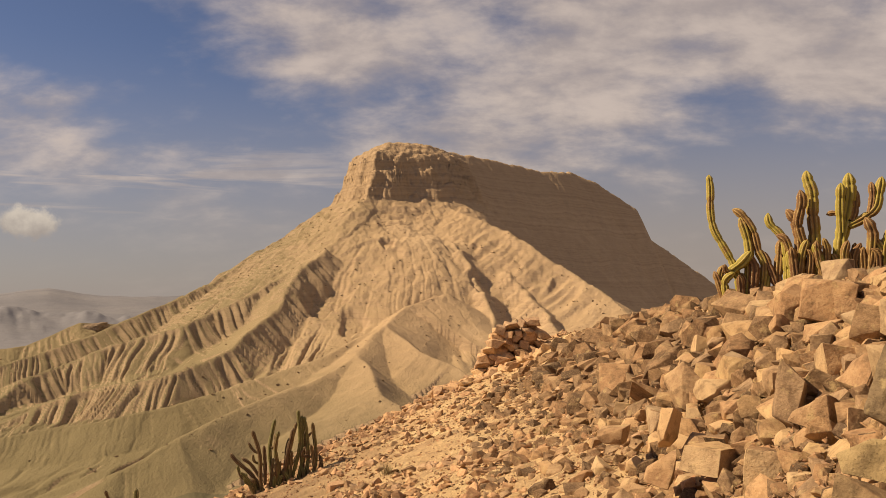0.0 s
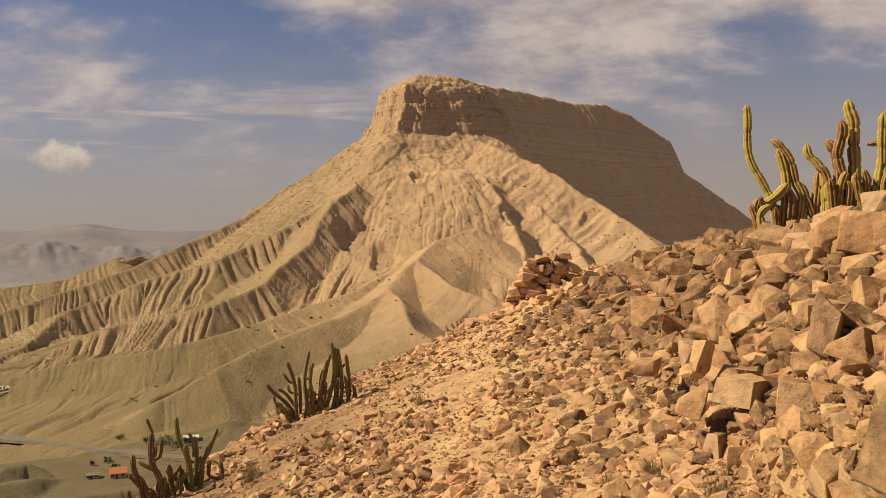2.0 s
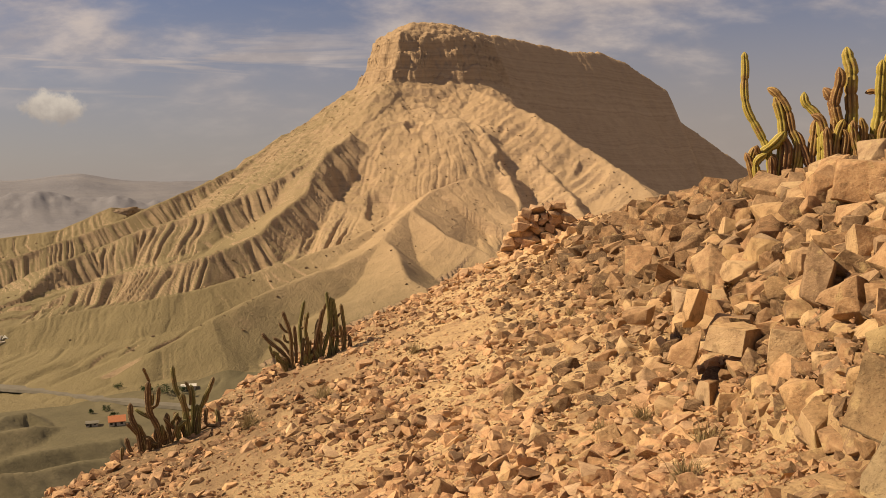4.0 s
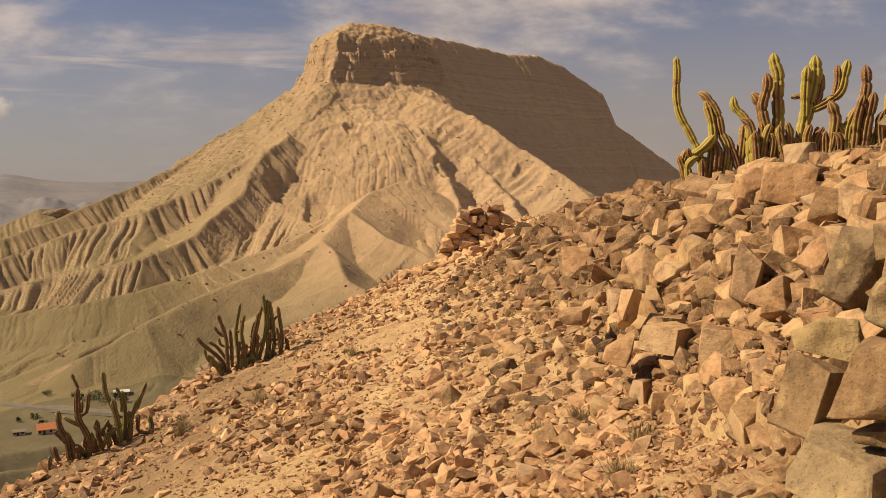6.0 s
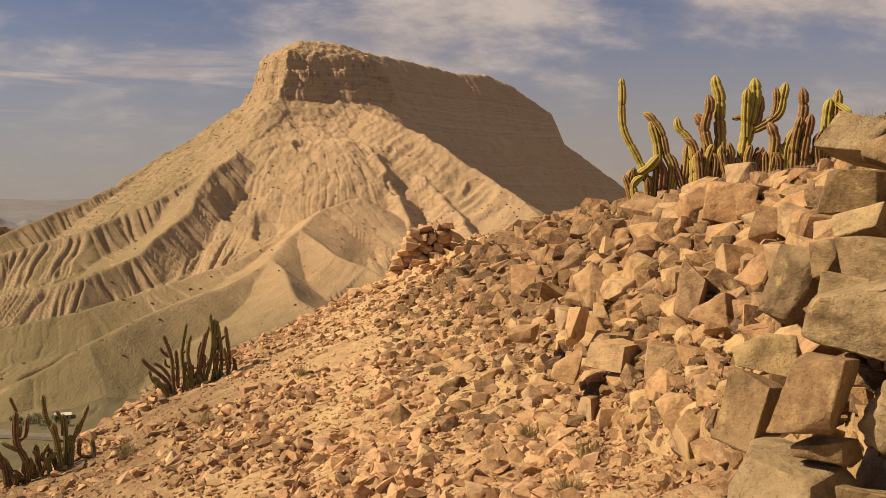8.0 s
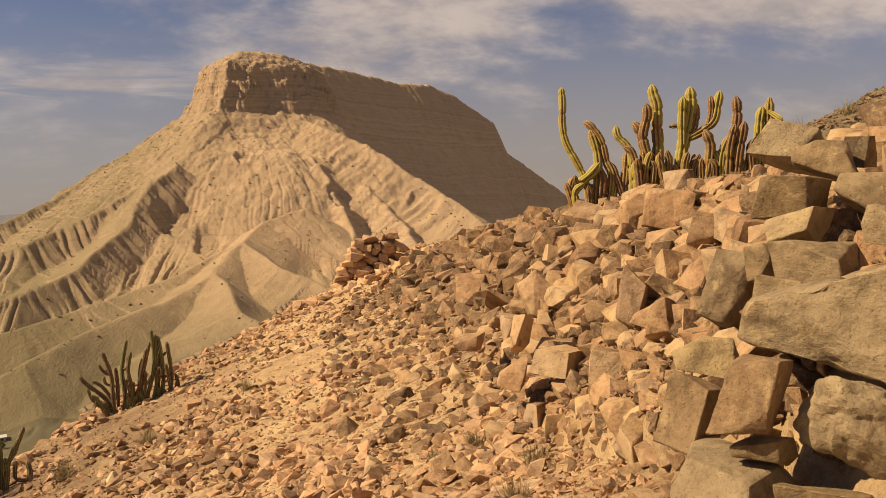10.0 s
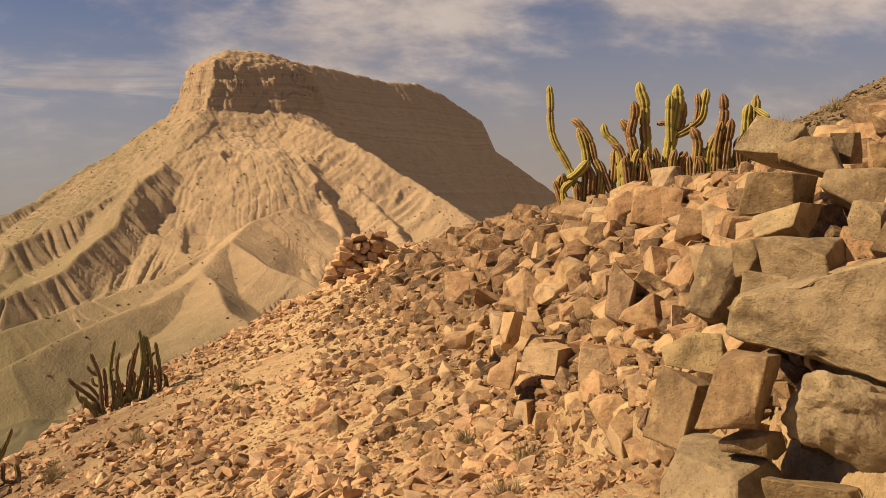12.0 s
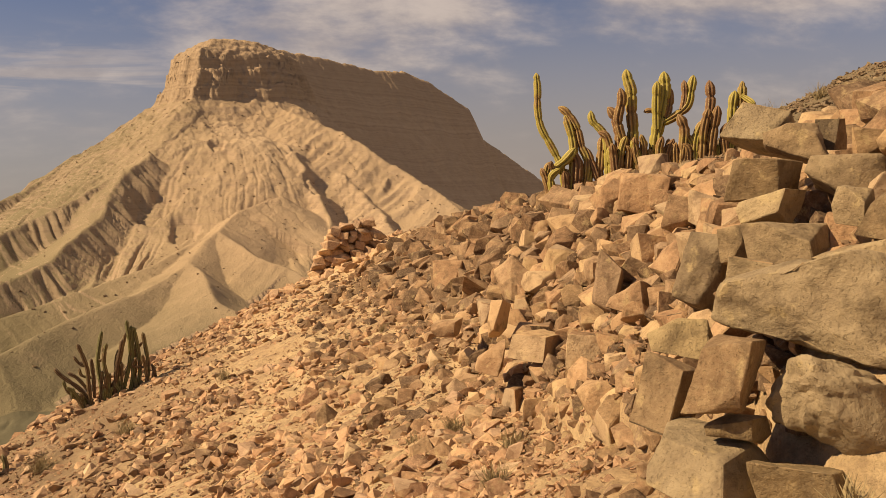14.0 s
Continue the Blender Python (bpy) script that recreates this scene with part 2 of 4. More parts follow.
# ---- shape helpers ----
def part(name, bm, mat, parent, label=""):
    me = bpy.data.meshes.new(name)
    bm.to_mesh(me)
    bm.free()
    me.materials.append(mat)
    ob = new(name, me)
    ob.parent = parent
    return tagged(ob, label)


def mesh_of(name, verts, faces, mat, smooth=False):
    me = bpy.data.meshes.new(name)
    me.from_pydata(verts if isinstance(verts, list) else verts.tolist(), [], faces)
    me.materials.append(mat)
    if smooth:
        me.polygons.foreach_set("use_smooth", [True] * len(me.polygons))
    me.update()
    return me


def hashed(ix, iy, seed):
    n = (ix.astype(np.int64) * 374761393 + iy.astype(np.int64) * 668265263 + seed * 974634777) & 0x7FFFFFFF
    n = ((n ^ (n >> 13)) * 1274126177) & 0x7FFFFFFF
    return ((n ^ (n >> 16)) & 0xFFFFFF) / float(0xFFFFFF)


def value_noise(x, y, seed=0):
    ix, iy = np.floor(x), np.floor(y)
    fx, fy = x - ix, y - iy
    fx, fy = fx * fx * fx * (fx * (fx * 6 - 15) + 10), fy * fy * fy * (fy * (fy * 6 - 15) + 10)
    a, b = hashed(ix, iy, seed), hashed(ix + 1, iy, seed)
    c, d = hashed(ix, iy + 1, seed), hashed(ix + 1, iy + 1, seed)
    return (a + (b - a) * fx) * (1 - fy) + (c + (d - c) * fx) * fy


def fbm(x, y, octaves=4, seed=0):
    """Rough ground between about -1 and 1."""
    total, amp = 0.0 * x, 0.5
    for k in range(octaves):
        total = total + amp * (value_noise(x, y, seed + k) * 2 - 1)
        x, y, amp = x * 2.03 + 17.1, y * 2.03 - 9.7, amp * 0.5
    return total * 1.4


def ridged(x, y, octaves=3, seed=0):
    """Sharp ribs with round gullies between: 1 on the ribs, 0 in the gullies."""
    total, amp, norm = 0.0 * x, 1.0, 0.0
    for k in range(octaves):
        total = total + amp * (1 - np.abs(value_noise(x, y, seed + k) * 2 - 1))
        norm, x, y, amp = norm + amp, x * 2.1 + 5.3, y * 2.1 + 3.9, amp * 0.45
    return total / norm


def smoothstep(v, lo, hi):
    t = np.clip((v - lo) / (hi - lo), 0, 1)
    return t * t * (3 - 2 * t)


# ---- the land far off ----
VALLEY = -115.0
PROW = (-46.0, 950.0)  # the front end of the table mountain
SPINE = ((-30, 972, 172), (2, 1010, 171), (72, 1078, 168), (135, 1142, 165), (175, 1187, 171), (214, 1211, 161), (276, 1229, 124), (299, 1234, 81), (337, 1245, 58), (400, 1268, 18), (600, 1330, -90))
SPUR = ((2, 905, 97), (30, 866, 80), (77, 816, 52), (133, 748, 6), (156, 718, -14), (200, 660, -50))
# crest lines that run down from the foot of the cliff: points, slope on the left of its way, slope on the right, gully depth on either side
CLIFF_FACES = ((-52, 68), (12, 58), (58, 80), (100, 95), (-100, 76), (-150, 80), (160, 90))
CRESTS = (
    (((7, 720, 1), (-25, 696, -9), (-39, 656, -24)), 0.55, 0.55, 1.0, 2.0),
    (((-39, 656, -24), (-65, 630, -36), (-87, 610, -46), (-138, 583, -61), (-171, 561, -71), (-221, 544, -80), (-271, 530, -89), (-304, 522, -96)), 0.6, 0.42, 0.55, 0.3),
    (((-39, 656, -24), (-59, 596, -43), (-79, 579, -51), (-105, 533, -63), (-148, 486, -81), (-173, 470, -95)), 0.58, 0.45, 0.4, 0.3),
    (((-39, 656, -24), (-10, 606, -41), (6, 589, -48), (40, 540, -80)), 0.7, 0.48, 2.5, 0.5),
    (((-59, 596, -43), (-40, 519, -61), (-28, 495, -67), (-10, 440, -95)), 0.7, 0.42, 0.5, 0.3),
    (((-130, 769, 21), (-165, 745, -2), (-197, 732, -15), (-220, 711, -27), (-273, 710, -42), (-307, 698, -56), (-330, 676, -67), (-333, 650, -84)), 0.76, 0.4, 6.0, 0.8),
    (((-107, 790, 41), (-122, 758, 21), (-138, 709, -13), (-162, 649, -42), (-190, 624, -55), (-219, 623, -62), (-250, 626, -66), (-285, 622, -78), (-315, 616, -92)), 0.76, 0.42, 6.0, 0.8),
    (((-272, 900, -2), (-323, 872, -31), (-343, 832, -28), (-395, 809, -49), (-450, 779, -58), (-560, 720, -80)), 0.45, 0.5, 2.5, 1.5),
    (((-190, 905, 40), (-260, 840, -5), (-330, 770, -42), (-420, 700, -78)), 0.8, 0.45, 4.0, 1.0),
    (((60, 780, 24), (85, 730, -8), (100, 680, -36), (112, 620, -66)), 0.7, 0.7, 3.5, 3.5),
    (((20, 800, 42), (38, 745, 6), (48, 690, -26), (52, 640, -52)), 0.8, 0.7, 3.5, 3.5),
)


HOLLOWS = ((12, 846, 15, 9), (-50, 812, 8, 5), (-95, 738, 22, 9), (-70, 700, 14, 5), (40, 760, 14, 6))
LOW_BANKS = (
    (((-190, 383, -115), (-205, 390, -110), (-213, 383, -109), (-212, 358, -107), (-230, 300, -103)), 0.42, 0.3),
    (((-185, 382, -114), (-195, 371, -110), (-206, 351, -108), (-225, 310, -104)), 0.36, 0.25),
    (((-130, 365, -114), (-146, 355, -110), (-160, 324, -106), (-174, 296, -102), (-190, 250, -94)), 0.38, 0.28),
    (((-105, 345, -113), (-119, 335, -108), (-134, 300, -103), (-145, 260, -94)), 0.38, 0.28),
)


def line_distance(px, py, points):
    """Distance, height on the line, way along it, and side (left is above 0) of the nearest point of a line."""
    best = np.full(px.shape, 1e9)
    hz, along, side = np.zeros(px.shape), np.zeros(px.shape), np.zeros(px.shape)
    run = 0.0
    for (ax, ay, az), (bx, by, bz) in zip(points, points[1:]):
        dx, dy = bx - ax, by - ay
        length = math.hypot(dx, dy)
        t = np.clip(((px - ax) * dx + (py - ay) * dy) / length ** 2, 0, 1)
        d = np.hypot(px - ax - t * dx, py - ay - t * dy)
        near = d < best
        best = np.where(near, d, best)
        hz = np.where(near, az + (bz - az) * t, hz)
        along = np.where(near, run + t * length, along)
        side = np.where(near, dx * (py - ay) - dy * (px - ax), side)
        run += length
    return best, hz, along, side


def land(x, y):
    """Height of the valley, the table mountain and the hills beyond it."""
    flat = VALLEY + 3.0 * fbm(x / 90, y / 90, 4, 3)
    # the mountain: a cone of scree below a ring of cliff
    wx, wy = x + 9 * fbm(x / 70, y / 70, 3, 11), y + 9 * fbm(x / 70, y / 70, 3, 12)
    d = np.hypot(wx - PROW[0], wy - PROW[1])
    turn = np.arctan2(wx - PROW[0], PROW[1] - wy)
    # the cliff stands on a plan of straight faces: the way each one looks (degrees from the front) and its distance
    faces = np.maximum.reduce([((x - PROW[0]) * math.sin(radians(way)) - (y - PROW[1]) * math.cos(radians(way))) / away for way, away in CLIFF_FACES]) * 70
    near = smoothstep(d, 150, 85)
    jag = 5.0 * fbm(x / 30, y / 30, 2, 25) + 3.6 * fbm(x / 14, y / 14, 4, 21)
    e = d + (faces - d) * near + jag * smoothstep(d, 30, 55) * near
    steps = ([0, 16, 30, 44, 50, 54, 57, 61, 64, 68, 80, 260, 380, 560, 2600], [169, 168, 164, 154, 148, 135, 131, 116, 112, 101, 93, -26, -78, -117, -122])
    # beds of harder and softer rock stand out and back along the cliff
    first = np.interp(e, *steps)
    beds = value_noise(first / 2.6, turn * 5, 28) + 0.6 * value_noise(first / 1.3, turn * 16, 29) - 0.8
    e = e + 3.2 * beds * smoothstep(first, 92, 104) * smoothstep(first, 172, 160)
    cone = np.interp(e, *steps)
    ledges = 1.6 * np.abs(((cone / 5.0 + 0.8 * fbm(x / 25, y / 25, 2, 5)) % 1.0) - 0.5) * smoothstep(cone, 85, 110) * smoothstep(cone, 172, 160)
    gully = ridged(turn * 13 + 0.6 * fbm(x / 60, y / 60, 2, 31), d / 190, 3, 33)
    fine = ridged(turn * 42 + 0.8 * fbm(x / 40, y / 40, 2, 32), d / 120, 2, 36)
    depth = smoothstep(d, 78, 190) * smoothstep(d, 620, 420)
    lower = smoothstep(d, 190, 330)
    cone = cone - ledges - (1.6 + 3.9 * lower) * depth * smoothstep(gully, 0.74, 0.97) - (0.9 + 0.6 * lower) * depth * smoothstep(fine, 0.66, 0.96)
    high = cone.copy()
    wide = fbm(x / 22, y / 22, 2, 41)
    for points, left, right, cut_left, cut_right in CRESTS:
        xs, ys = [p[0] for p in points], [p[1] for p in points]
        part_of = (x > min(xs) - 150) & (x < max(xs) + 150) & (y > min(ys) - 150) & (y < max(ys) + 150)
        b, hz, along, side = line_distance(wx[part_of], wy[part_of], points)
        is_left = side > 0
        slope = np.where(is_left, left, right)
        cut = np.where(is_left, cut_left, cut_right)
        flutes = np.clip((ridged(along / 3.6 + 0.7 * wide[part_of], b / 80, 3, 43) - 0.45) / 0.5, 0, 1)
        ridge = hz + 1.0 - slope * (np.sqrt(b * b + 2.0) - 1.4) - cut * flutes * smoothstep(b, 0.5, 6) * 0.9
        trench = np.where(is_left & (left > 0.72), 5.5, 0.0) * (0.5 + 0.8 * flutes) * smoothstep(b, 1, 10) * np.exp(-b / 48) * smoothstep(b, 150, 110)
        high[part_of] = np.maximum(high[part_of] - trench, ridge)
    for hx, hy, size, sunk in HOLLOWS:
        q = np.hypot((wx - hx) * 1.0, (wy - hy) * 0.75) / size + 0.35 * fbm(x / (size * 0.8), y / (size * 0.8), 3, 151)
        high = high - sunk * smoothstep(q, 1.0, 0.62)
    # the spur and the long back of the mountain
    b, hz, along, side = line_distance(wx, wy, SPUR)
    flutes = 1 - ridged(along / 8 + 0.5 * fbm(x / 30, y / 30, 2, 51), b / 90, 3, 53)
    high = np.maximum(high, hz - np.where(side > 0, 0.68, 0.60) * b - 4.2 * flutes * smoothstep(b, 1, 20))
    b, hz, along, side = line_distance(x + 0.4 * (wx - x), y + 0.4 * (wy - y), SPINE)
    ahead = -((x - SPINE[0][0]) * 0.65 + (y - SPINE[0][1]) * 0.76) / np.maximum(np.hypot(x - SPINE[0][0], y - SPINE[0][1]), 1)
    flank = np.interp(b, [0, 4, 40, 140, 260, 3000], [0, 1.0, 45, 164, 302, 2700])
    high = np.maximum(high, hz - flank * (1 + 1.6 * smoothstep(ahead, 0.0, 0.7)) - 1.4 * (1 - ridged(along / 40, b / 90, 3, 63)) * smoothstep(b, 5, 60))
    rough = (0.35 + 1.25 * smoothstep(high, -35, 20)) * fbm(x / 11, y / 11, 4, 71) + 0.75 * fbm(x / 4, y / 4, 2, 75) * smoothstep(high, -30, 10)
    high = high + rough * smoothstep(high, VALLEY + 2, VALLEY + 25)
    # low banks and a dry cut on the valley floor
    for points, rise, drop in LOW_BANKS:
        b, hz, along, side = line_distance(wx, wy, points)
        cuts = ridged(along / 16 + fbm(x / 25, y / 25, 2, 141), b / 60, 2, 143) ** 2
        high = np.maximum(high, hz - np.where(side > 0, rise, drop) * b - 1.4 * cuts * smoothstep(b, 1, 10) + 0.6 * fbm(x / 14, y / 14, 3, 145))
    # the hill that carries the near ground
    r = np.hypot(x - 6, y - 8)
    near = -16.0 - 0.62 * np.maximum(r - 38, 0) * (1 - 0.0004 * np.minimum(r, 300)) + 3.0 * fbm(x / 30, y / 30, 3, 81) * smoothstep(r, 40, 90)
    near = np.where(y < 0, np.maximum(near, -16 - 0.25 * r), near)
    # hills far beyond the valley
    far = np.hypot(x, y)
    az = np.degrees(np.arctan2(x, y))
    crest = 8 + 22 * fbm(az / 7, far * 0 + 1.5, 4, 91) + 34 * np.exp(-((az + 24.5) / 2.2) ** 2)
    hills = VALLEY + (crest - VALLEY) * smoothstep(far, 2700, 4400) * (0.93 + 0.10 * fbm(x / 420, y / 420, 4, 95))
    fore = VALLEY + 92 * np.exp(-((far - 2700) / 330) ** 2) * (0.55 + 0.6 * fbm(az / 4.0, far / 900, 4, 97))
    return np.maximum(np.maximum(np.maximum(flat, high), near), np.maximum(hills, fore))


def polar_land():
    """One sheet from the near hill to the horizon, cut into valley, mountain and distance along shared edges."""
    az = np.radians(np.concatenate([np.linspace(-180, -48, 34)[:-1], np.linspace(-48, -36, 40)[:-1], np.linspace(-36, 40, 1020), np.linspace(40, 52, 40)[1:], np.linspace(52, 180, 34)[1:]]))
    rad = np.concatenate([np.linspace(34, 300, 60)[:-1], np.linspace(300, 460, 60)[:-1], np.linspace(460, 850, 238)[:-1], np.linspace(850, 950, 170)[:-1], np.linspace(950, 1000, 24)[:-1], np.linspace(1000, 1330, 110)[:-1], np.geomspace(1330, 4800, 90)])
    a, r = np.meshgrid(az, rad)
    x, y = r * np.sin(a), r * np.cos(a)
    z = land(x, y)
    co = np.stack([x, y, z], -1)
    first, last = int(np.searchsorted(az, radians(-40))), int(np.searchsorted(az, radians(44)))
    inner, outer = int(np.searchsorted(rad, 470)), int(np.searchsorted(rad, 1500))
    out = []

    def sheet(name, rows, cols, mat):
        block = co[rows[0]:rows[1] + 1, cols[0]:cols[1] + 1]
        nr, nc = block.shape[:2]
        idx = np.arange(nr * nc).reshape(nr, nc)
        quads = np.stack([idx[:-1, :-1], idx[:-1, 1:], idx[1:, 1:], idx[1:, :-1]], -1).reshape(-1, 4)[:, ::-1]
        me = bpy.data.meshes.new(name)
        me.vertices.add(nr * nc)
        me.vertices.foreach_set("co", block.reshape(-1).astype(np.float32))
        me.loops.add(quads.size)
        me.loops.foreach_set("vertex_index", quads.reshape(-1).astype(np.int32))
        me.polygons.add(len(quads))
        me.polygons.foreach_set("loop_start", np.arange(0, quads.size, 4, dtype=np.int32))
        me.polygons.foreach_set("use_smooth", np.ones(len(quads), dtype=bool))
        me.materials.append(mat)
        me.update(calc_edges=True)
        return new(name, me)

    last_row, last_col = len(rad) - 1, len(az) - 1
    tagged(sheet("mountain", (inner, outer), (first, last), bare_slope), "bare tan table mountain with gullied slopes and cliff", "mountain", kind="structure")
    tagged(sheet("valley_floor", (0, inner), (0, last_col), valley_sand), "pale dusty valley floor with low banks", "ground", kind="structure")
    tagged(sheet("plain", (inner, outer), (0, first), valley_sand), "hazy dry plain beside the mountain", "ground", kind="structure")
    tagged(sheet("plain", (inner, outer), (last, last_col), valley_sand), "hazy dry plain behind the hillside", "ground", kind="structure")
    tagged(sheet("backdrop", (outer, last_row), (0, last_col), hazed_rock), "hills on the horizon, coloured blue-grey for distance haze", "hills", kind="structure")


polar_land()


# ---- the near hillside ----
EDGE_X = (-14, -9, -7, -5, -2.5, 0.5, 2, 4, 7, 12)
EDGE_Y = (2, 8, 12.5, 20, 25, 28, 31, 33.5, 34, 34)
TOP_Y = (0, 3, 5, 7, 9, 12, 14, 20, 31, 40)
TOP_Z = (1.6, 1.25, 0.93, 0.58, 0.22, -0.05, -0.14, -0.48, -1.38, -2.4)
FOOT_Y = (0, 2.4, 2.7, 3.0, 3.5, 5.0, 7.0, 40.0)
FOOT_X = (2.35, 2.15, 2.02, 1.92, 1.92, 2.02, 2.1, 2.1)
CREST_X = 4.5  # the bank of stones runs from its foot up to this line


def bank_share(x, y):
    """How far up the bank a point lies: 0 at the foot, 1 at the crest."""
    foot = np.interp(y, FOOT_Y, FOOT_X)
    return np.clip((x - foot) / (CREST_X - foot), 0, 1)


def hillside(x, y):
    """Height of the stony slope, the bank above it and the edge where it falls away."""
    x, y = np.asarray(x, float), np.asarray(y, float)
    slope = -2.65 + 0.36 * np.minimum(np.maximum(x, -4.5), 2.1) + 0.26 * np.minimum(x + 4.5, 0) - 0.013 * y
    slope = slope + 1.15 * np.exp(-((x - 1.2) ** 2 + (y - 1.2) ** 2) / 11.0)
    top = np.interp(y, TOP_Y, TOP_Z)
    rise = bank_share(x, y) ** np.interp(y, [3, 5, 8, 14], [0.55, 0.7, 0.85, 1.0])
    z = slope + (top - slope) * rise
    z = z + 0.19 * np.clip(x - CREST_X, 0, 2.1) * smoothstep(y, 24, 14)
    z = z + 0.46 * np.clip(x - 6.6, 0, 4.5) * smoothstep(y, 24, 14) - 0.15 * np.maximum(x - 11.1, 0)
    z = z + (0.10 * fbm(x / 1.7, y / 1.7, 4, 101) + 0.14 * fbm(x / 6, y / 6, 2, 105)) * smoothstep(np.hypot(x, y), 1, 5)
    over = np.maximum(y - np.interp(x, EDGE_X, EDGE_Y), 0)
    west = np.maximum(-8.5 - x, 0)
    z = z - 0.75 * (np.sqrt(over ** 2 + 0.6) - 0.77) - 0.35 * west
    return z


def near_ground():
    az = np.radians(np.concatenate([np.linspace(-180, -40, 50)[:-1], np.linspace(-40, 50, 420), np.linspace(50, 180, 50)[1:]]))
    rad = np.concatenate([np.linspace(0.001, 4, 16)[:-1], np.geomspace(4, 36, 260), np.linspace(36, 52, 14)[1:]])
    a, r = np.meshgrid(az, rad)
    x, y = r * np.sin(a), r * np.cos(a)
    z = hillside(x, y) - 0.6 * np.maximum(r - 38, 0)
    z = z + 0.03 * fbm(x * 4, y * 4, 4, 111)
    share = bank_share(x, y)
    z = z - 0.26 * smoothstep(share, 0.02, 0.16) * smoothstep(share, 1.0, 0.85) * smoothstep(y, 24, 16)
    nr, nc = x.shape
    idx = np.arange(nr * nc).reshape(nr, nc)
    quads = np.stack([idx[1:, :-1], idx[1:, 1:], idx[:-1, 1:], idx[:-1, :-1]], -1).reshape(-1, 4)
    me = mesh_of("ground", np.stack([x, y, z], -1).reshape(-1, 3).tolist(), quads.tolist(), hill_sand, True)
    return tagged(new("ground", me), "ochre stony hillside strewn with broken rock", "ground", kind="structure")


ground = near_ground()


# ---- stones ----
def ico(level):
    bm = bmesh.new()
    bmesh.ops.create_icosphere(bm, subdivisions=level, radius=1.0)
    v = np.array([p.co[:] for p in bm.verts])
    f = [[p.index for p in q.verts] for q in bm.faces]
    bm.free()
    return v, f


ICO = {k: ico(k) for k in (4, 5)}


def rock_shape(rng, level, size=(1, 1, 1), planes=11, soft=14.0, rough=0.03, box=0.5):
    """Corners of a broken stone: a ball cut by planes, with softened edges and a rough skin. size: full width, depth, height."""
    v, faces = ICO[level]
    n = rng.normal(size=(planes, 3))
    n /= np.linalg.norm(n, axis=1)[:, None]
    h = rng.uniform(0.62, 1.0, planes)
    if box:
        ax = np.concatenate([np.eye(3), -np.eye(3)]) + rng.normal(size=(6, 3)) * 0.32
        n = np.concatenate([n, ax / np.linalg.norm(ax, axis=1)[:, None]])
        h = np.concatenate([h / max(0.55, 1 - 0.2 * box) + 0.12 * box, rng.uniform(0.62, 0.85, 6)])
    c = np.maximum(v @ n.T, 1e-3) / h[None, :]
    radius = (c ** soft).sum(1) ** (-1 / soft)
    if rough:
        k = rng.uniform(0, 50)
        radius = radius * (1 + rough * fbm(v[:, 0] * 2.6 + k, v[:, 1] * 2.6 + v[:, 2] * 3.1, 4, 7))
    p = v * radius[:, None]
    lo, hi = p.min(0), p.max(0)
    p = (p - (lo + hi) / 2) / (hi - lo)
    return p * np.array(size), faces


def split_stone(rng, corners=13, worn=0.0):
    """An angular broken stone, one metre across: the hull of corners strewn over a skewed box."""
    bm = bmesh.new()
    skew = rng.normal(size=(3, 3)) * 0.11 + np.eye(3)
    for k in range(corners):
        p = rng.uniform(-0.5, 0.5, 3)
        axis = int(np.argmax(np.abs(p)))
        p[axis] = math.copysign(0.5, p[axis])
        p *= rng.uniform(0.84, 1.0)
        bm.verts.new((skew @ p).tolist())
    return hull_of(bm, worn)


def cleft_stone(rng, worn=0.03, cuts=3, jitter=0.13, taper=0.0):
    """A blocky stone, one metre across, as it splits along its joints: a leaning box with some corners broken off."""
    bm = bmesh.new()
    skew = rng.normal(size=(3, 3)) * 0.12 + np.eye(3)
    broken = rng.permutation(8)[:cuts]
    for k in range(8):
        c = np.array([(k & 1) - 0.5, (k >> 1 & 1) - 0.5, (k >> 2 & 1) - 0.5]) + rng.normal(size=3) * jitter * 0.5
        if taper and c[0] < 0:
            c[2] *= 1 - taper
        if k in broken:
            for axis in range(3):
                d = c.copy()
                d[axis] *= rng.uniform(-0.35, 0.5)
                bm.verts.new((skew @ d).tolist())
        else:
            bm.verts.new((skew @ c).tolist())
    return hull_of(bm, worn)


def hull_of(bm, worn):
    """The hull of loose corners, scaled to one metre, with chipped edges: corners and faces."""
    bmesh.ops.convex_hull(bm, input=bm.verts)
    bmesh.ops.delete(bm, geom=[v for v in bm.verts if not v.link_faces], context="VERTS")
    bmesh.ops.recalc_face_normals(bm, faces=bm.faces)
    if worn:
        bmesh.ops.dissolve_limit(bm, angle_limit=0.16, verts=bm.verts, edges=bm.edges)
        bmesh.ops.bevel(bm, geom=bm.edges[:], offset=worn, segments=1, affect="EDGES", clamp_overlap=True)
        bmesh.ops.triangulate(bm, faces=bm.faces)
    bm.verts.index_update()
    v = np.array([q.co[:] for q in bm.verts])
    f = [[q.index for q in t.verts] for t in bm.faces]
    bm.free()
    return (v - (v.min(0) + v.max(0)) / 2) / (v.max(0) - v.min(0)), f


rng = np.random.default_rng(12)
SLABS = [mesh_of("stone", *split_stone(rng, int(rng.integers(13, 20)), 0.03), rubble_stone) for k in range(10)]
SLABS += [mesh_of("stone", *cleft_stone(rng, 0.025, 3, 0.2), rubble_stone) for k in range(8)]


